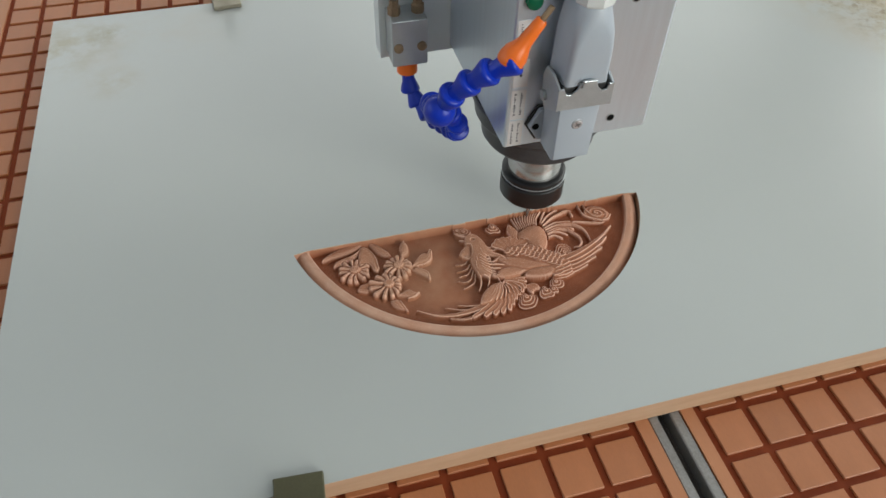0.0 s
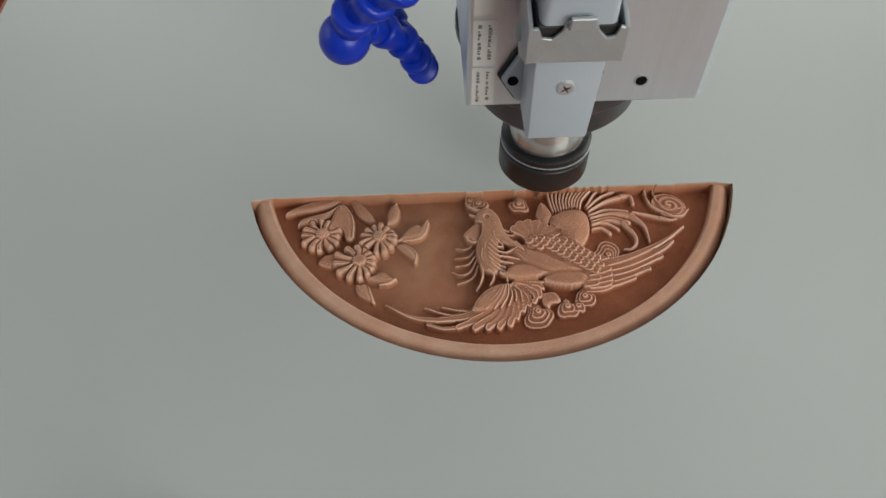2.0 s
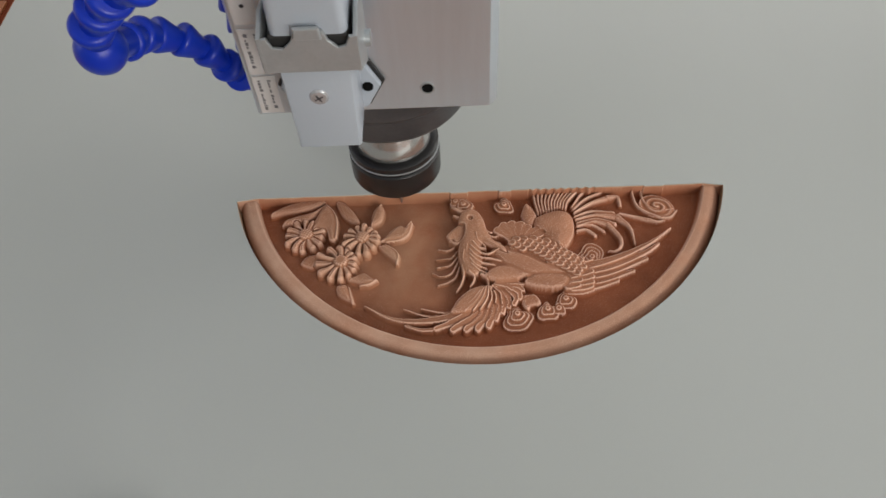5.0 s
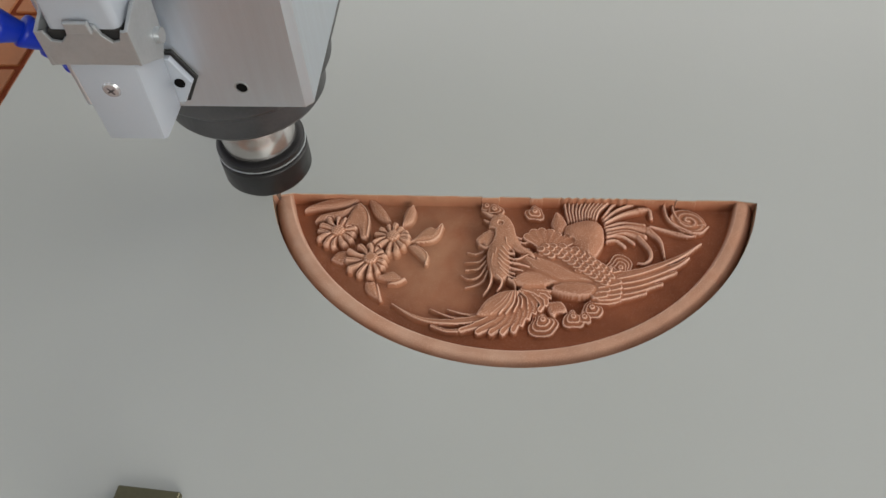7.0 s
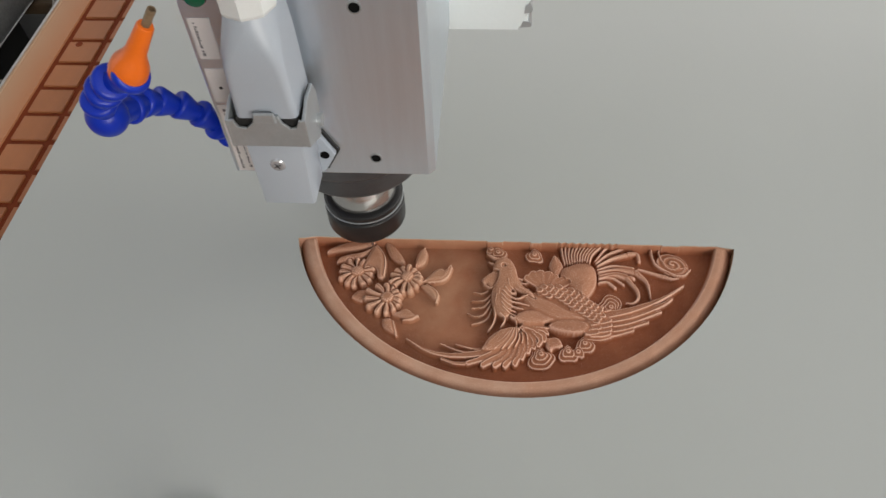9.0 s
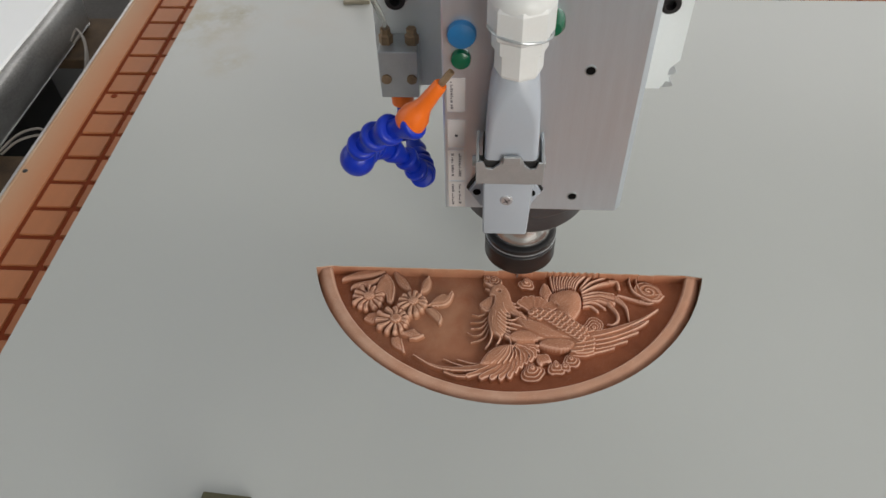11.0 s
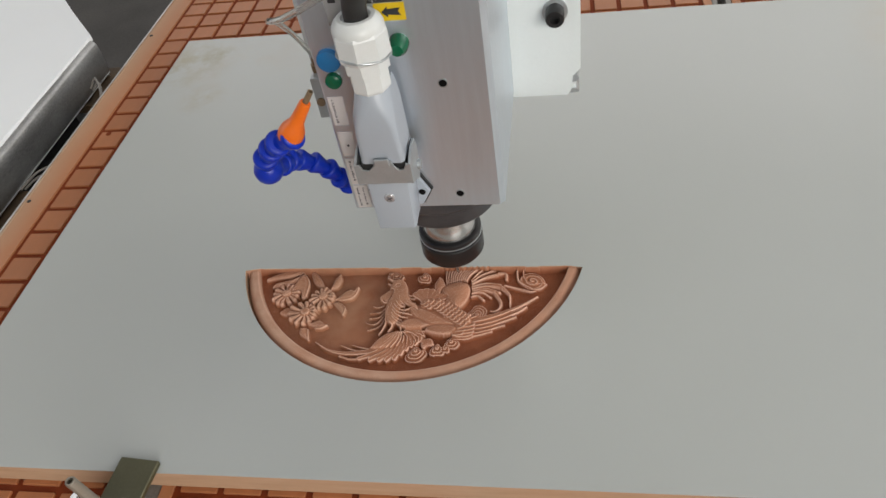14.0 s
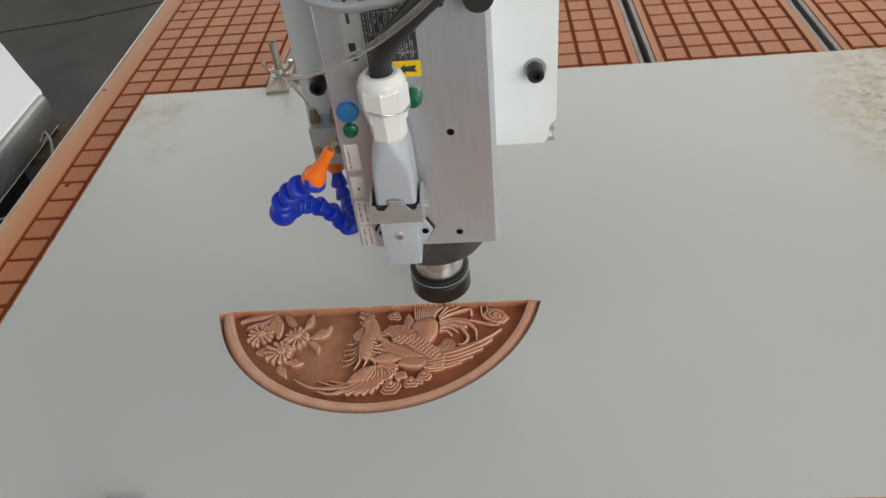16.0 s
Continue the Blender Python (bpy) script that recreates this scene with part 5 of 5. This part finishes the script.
    part("nozzle_pipe", lathe([(0.0012, 0.0295), (0.0017, 0.0295), (0.0017, 0.0385), (0.0012, 0.0385)], seg=14, m=m, closed=False), BRASS, hose, "thin brass tip tube", True)
    # the housing's own size and its place over the nose
    fit = Matrix.Translation((0.0850, -0.0570, 0.1362)) @ Matrix.Scale(0.977, 4) @ Matrix.Translation((-0.0828, 0.0492, -0.1315))
    for ob in h.children:
        if not ob.name.startswith(("collar", "collet_nut", "nut_edge", "milling_bit", "bearing_cap", "cap_flange", "carriage_plate", "air_block", "hose_base")):
            ob.matrix_local = fit @ ob.matrix_local
    return h


HOSE = [(-0.0270, 0.0614, 0.1155), (-0.0250, 0.0555, 0.0995), (-0.0175, 0.0400, 0.0900), (-0.0100, 0.0170, 0.0935), (-0.0075, -0.0020, 0.1020), (-0.0082, -0.0140, 0.1120), (-0.0122, -0.0188, 0.1240),
        (-0.0185, -0.0222, 0.1345), (-0.0265, -0.0268, 0.1430), (-0.0325, -0.0370, 0.1530), (-0.0365, -0.0678, 0.1708), (-0.0300, -0.0750, 0.1870), (-0.0140, -0.0860, 0.2055), (-0.0048, -0.0890, 0.2110)]
HOSE_TIP = (0.0167, -0.0897, 0.2419)
the_head = router_head()


# ---- clamps that hold the board down ----
def clamp(at, turn, tall, lean, metal, girth, words):
    c = thing("board_clamp", at, words, "clamp", "clamps on the board edge")
    bar = part("clamp_bar", box((-0.0155, -0.047, 0.0), (0.0155, 0.024, 0.0045), 0.0006, 1), metal, c, "flat steel bar")
    part("bent_heel", box((-0.0155, -0.0515, -0.022), (0.0155, -0.047, 0.0045), 0.0006, 1), metal, c)
    stud = part("stud", lathe([(0, -0.04), (girth, -0.04), (girth, tall - 0.0008), (girth - 0.0005, tall), (girth * 0.62, tall), (girth * 0.58, tall - 0.006), (0, tall - 0.006)], (0, 0, 0), 20), DULL_ZINC, c, "plain dull steel stud", True)
    stud.matrix_local = pose(0, -0.0185, 0.004, lean, 0, 0)
    nut = part("wing_nut", lathe([(0, 0), (0.0072, 0), (0.0068, 0.004), (0.0054, 0.009), (0, 0.009)], (0, -0.0185, 0.0062), 20), STEEL, c, "bright wing nut", True)
    for s in (-1, 1):
        part("wing", sweep([(s * 0.005, -0.0185, 0.010), (s * 0.011, -0.0180, 0.0125), (s * 0.0165, -0.0175, 0.0185), (s * 0.0185, -0.0175, 0.026)], 0.0020, 10, taper=lambda t: 0.85 + 0.7 * t), STEEL, nut, "", True)
    part("washer", lathe([(0, 0), (0.0105, 0), (0.0105, 0.0015), (0, 0.0015)], (0, -0.0185, 0.0046), 24), ZINC, c, "", True)
    c.matrix_basis = pose(*at, 0, 0, turn)
    return c


clamp((-0.1727, -0.2135, 0.0003), -4, 0.056, 3, OLIVE, 0.0035, "olive zinc-plated clamp bar with a wing nut on a stud")
clamp((-0.1748, 0.4275, 0.0003), 184, 0.050, 0, PALE_ZINC, 0.0055, "pale zinc-plated clamp bar with a thick stud at the board edge")


# ---- beside the table ----
def side_cover():
    s = thing("side_cover", (-0.7, 0.2, -0.9), "white sheet metal box with a dented galvanised side", "machine cover")
    s.location = (0, 0, 0)
    ya, yb = -0.30, 0.512
    # side sheet, rolled over at the top and lipped at the foot
    sec = [(-0.586, -0.0360), (-0.578, -0.0362), (-0.572, -0.0385), (-0.569, -0.043), (-0.568, -0.056), (-0.569, -0.072), (-0.570, -0.083), (-0.571, -0.089), (-0.572, -0.091)]
    back = [(x - 0.0022, z - 0.0022) for x, z in sec[::-1]]
    bm = bmesh.new()
    rings = []
    for k in range(33):
        y = ya + (yb - ya) * k / 32
        dent = 0.0016 * math.sin(y * 31) * math.sin(y * 13 + 1)
        rings.append([bm.verts.new((x + dent * (1 if z < -0.045 else 0.2), y, z + dent * (0.3 if z > -0.045 else 1))) for x, z in sec + back])
    n = len(sec) * 2
    for a, b in zip(rings, rings[1:]):
        for k in range(n):
            bm.faces.new((a[k], a[(k + 1) % n], b[(k + 1) % n], b[k]))
    bm.faces.new(rings[0]), bm.faces.new(rings[-1])
    part("side_sheet", bm, GALV, s, "dented galvanised side sheet", True)
    part("white_top", prism([(-1.45, ya), (-0.577, ya), (-0.577, 0.520), (-0.640, 0.592), (-0.704, 0.668), (-1.45, 1.52)], -0.0400, -0.0320), WHITE_SHEET, s, "plain white painted sheet top")
    part("end_sheet", prism([(-0.573, 0.510), (-0.582, 0.524), (-0.640, 0.590), (-1.40, 1.46), (-1.40, 1.44), (-0.640, 0.580), (-0.582, 0.512)], -0.098, -0.0405), GALV, s, "galvanised end sheet")
    part("cabinet_foot", box((-1.40, ya + 0.02, -0.9), (-0.62, 0.45, -0.042)), SHADOW_IRON, s)
    part("sheet_lip", box((-0.5740, ya, -0.0922), (-0.5706, yb, -0.0906), 0.0004, 1), GALV, s, "bright cut edge of the sheet")
    for up, out in ((0.0, 0.0), (0.005, -0.006)):
        part("loose_cable", sweep([(-0.563 + out, 0.446 + up, -0.082), (-0.548 + out, 0.446 + up, -0.070 + up), (-0.533, 0.420, -0.076 + up), (-0.524 + out, 0.385, -0.098), (-0.527 + 2 * out, 0.36, -0.150)], 0.0015, 8), WIRE, s, "loose pale wire end", True)
        part("loose_cable", sweep([(-0.566 + out, 0.235, -0.094), (-0.545, 0.245 + up, -0.082 + up), (-0.520, 0.252 + up, -0.080 + up), (-0.508 + out, 0.240, -0.090), (-0.505 + 2 * out, 0.22, -0.14)], 0.0015, 8), WIRE, s, "loose pale wire end", True)
    part("bracket", box((-0.600, 0.09, -0.115), (-0.478, 0.240, -0.100), 0.002), DIRT, s, "rusty brown bracket")
    part("bracket", box((-0.600, 0.435, -0.115), (-0.478, 0.54, -0.100), 0.002), DIRT, s, "rusty brown bracket")
    # dark sheet added under the cover so the gap reads as shade
    part("gap_shade_sheet", box((-1.0, ya, -0.23), (-0.470, 0.60, -0.215)), SHADOW_IRON, s)
    return s


side_cover()


def red_guard():
    g = thing("red_guard", (-0.55, 0.02, -0.9), "bright red painted sheet guard beside the machine table", "machine guard")
    g.location = (0, 0, 0)
    part("guard_sheet", prism([(-0.6156, 0.1756), (-0.5383, 0.1065), (-0.4738, 0.0490), (-0.4740, 0.005), (-0.4760, -0.25), (-0.80, -0.25), (-0.80, 0.1756)], -0.033, -0.028, bevel=0.001), RED, g)
    part("guard_skirt", box((-0.78, -0.24, -0.9), (-0.50, -0.02, -0.0335)), RED, g)
    part("rivet", lathe([(0, 0.002), (0.003, 0.0015), (0.004, 0), (0, 0)], (-0.598, 0.105, -0.028), 16), ZINC, g, "", True)


red_guard()


# ---- motions ----
HEAD = [(0, -0.0127), (0.5, -0.0150), (1, -0.0188), (1.5, -0.0275), (2, -0.0336), (2.5, -0.0476), (3, -0.0656), (3.5, -0.0710), (4, -0.0768), (6.5,
        -0.1877), (7, -0.2066), (7.5, -0.2044), (8, -0.1872), (8.5, -0.1748), (9, -0.1587), (9.5, -0.1479), (10, -0.1075), (10.2, -0.0813), (12.3, -0.0387),
        (12.5, -0.0344), (13, -0.0286), (13.5, -0.0214), (14, -0.0168), (14.5, -0.0130), (15, -0.0097), (15.5, -0.0041), (16, 0.0011)]


def motions():
    walk(the_head, [(t, pose(x, 0, 0)) for t, x in HEAD])


motions()
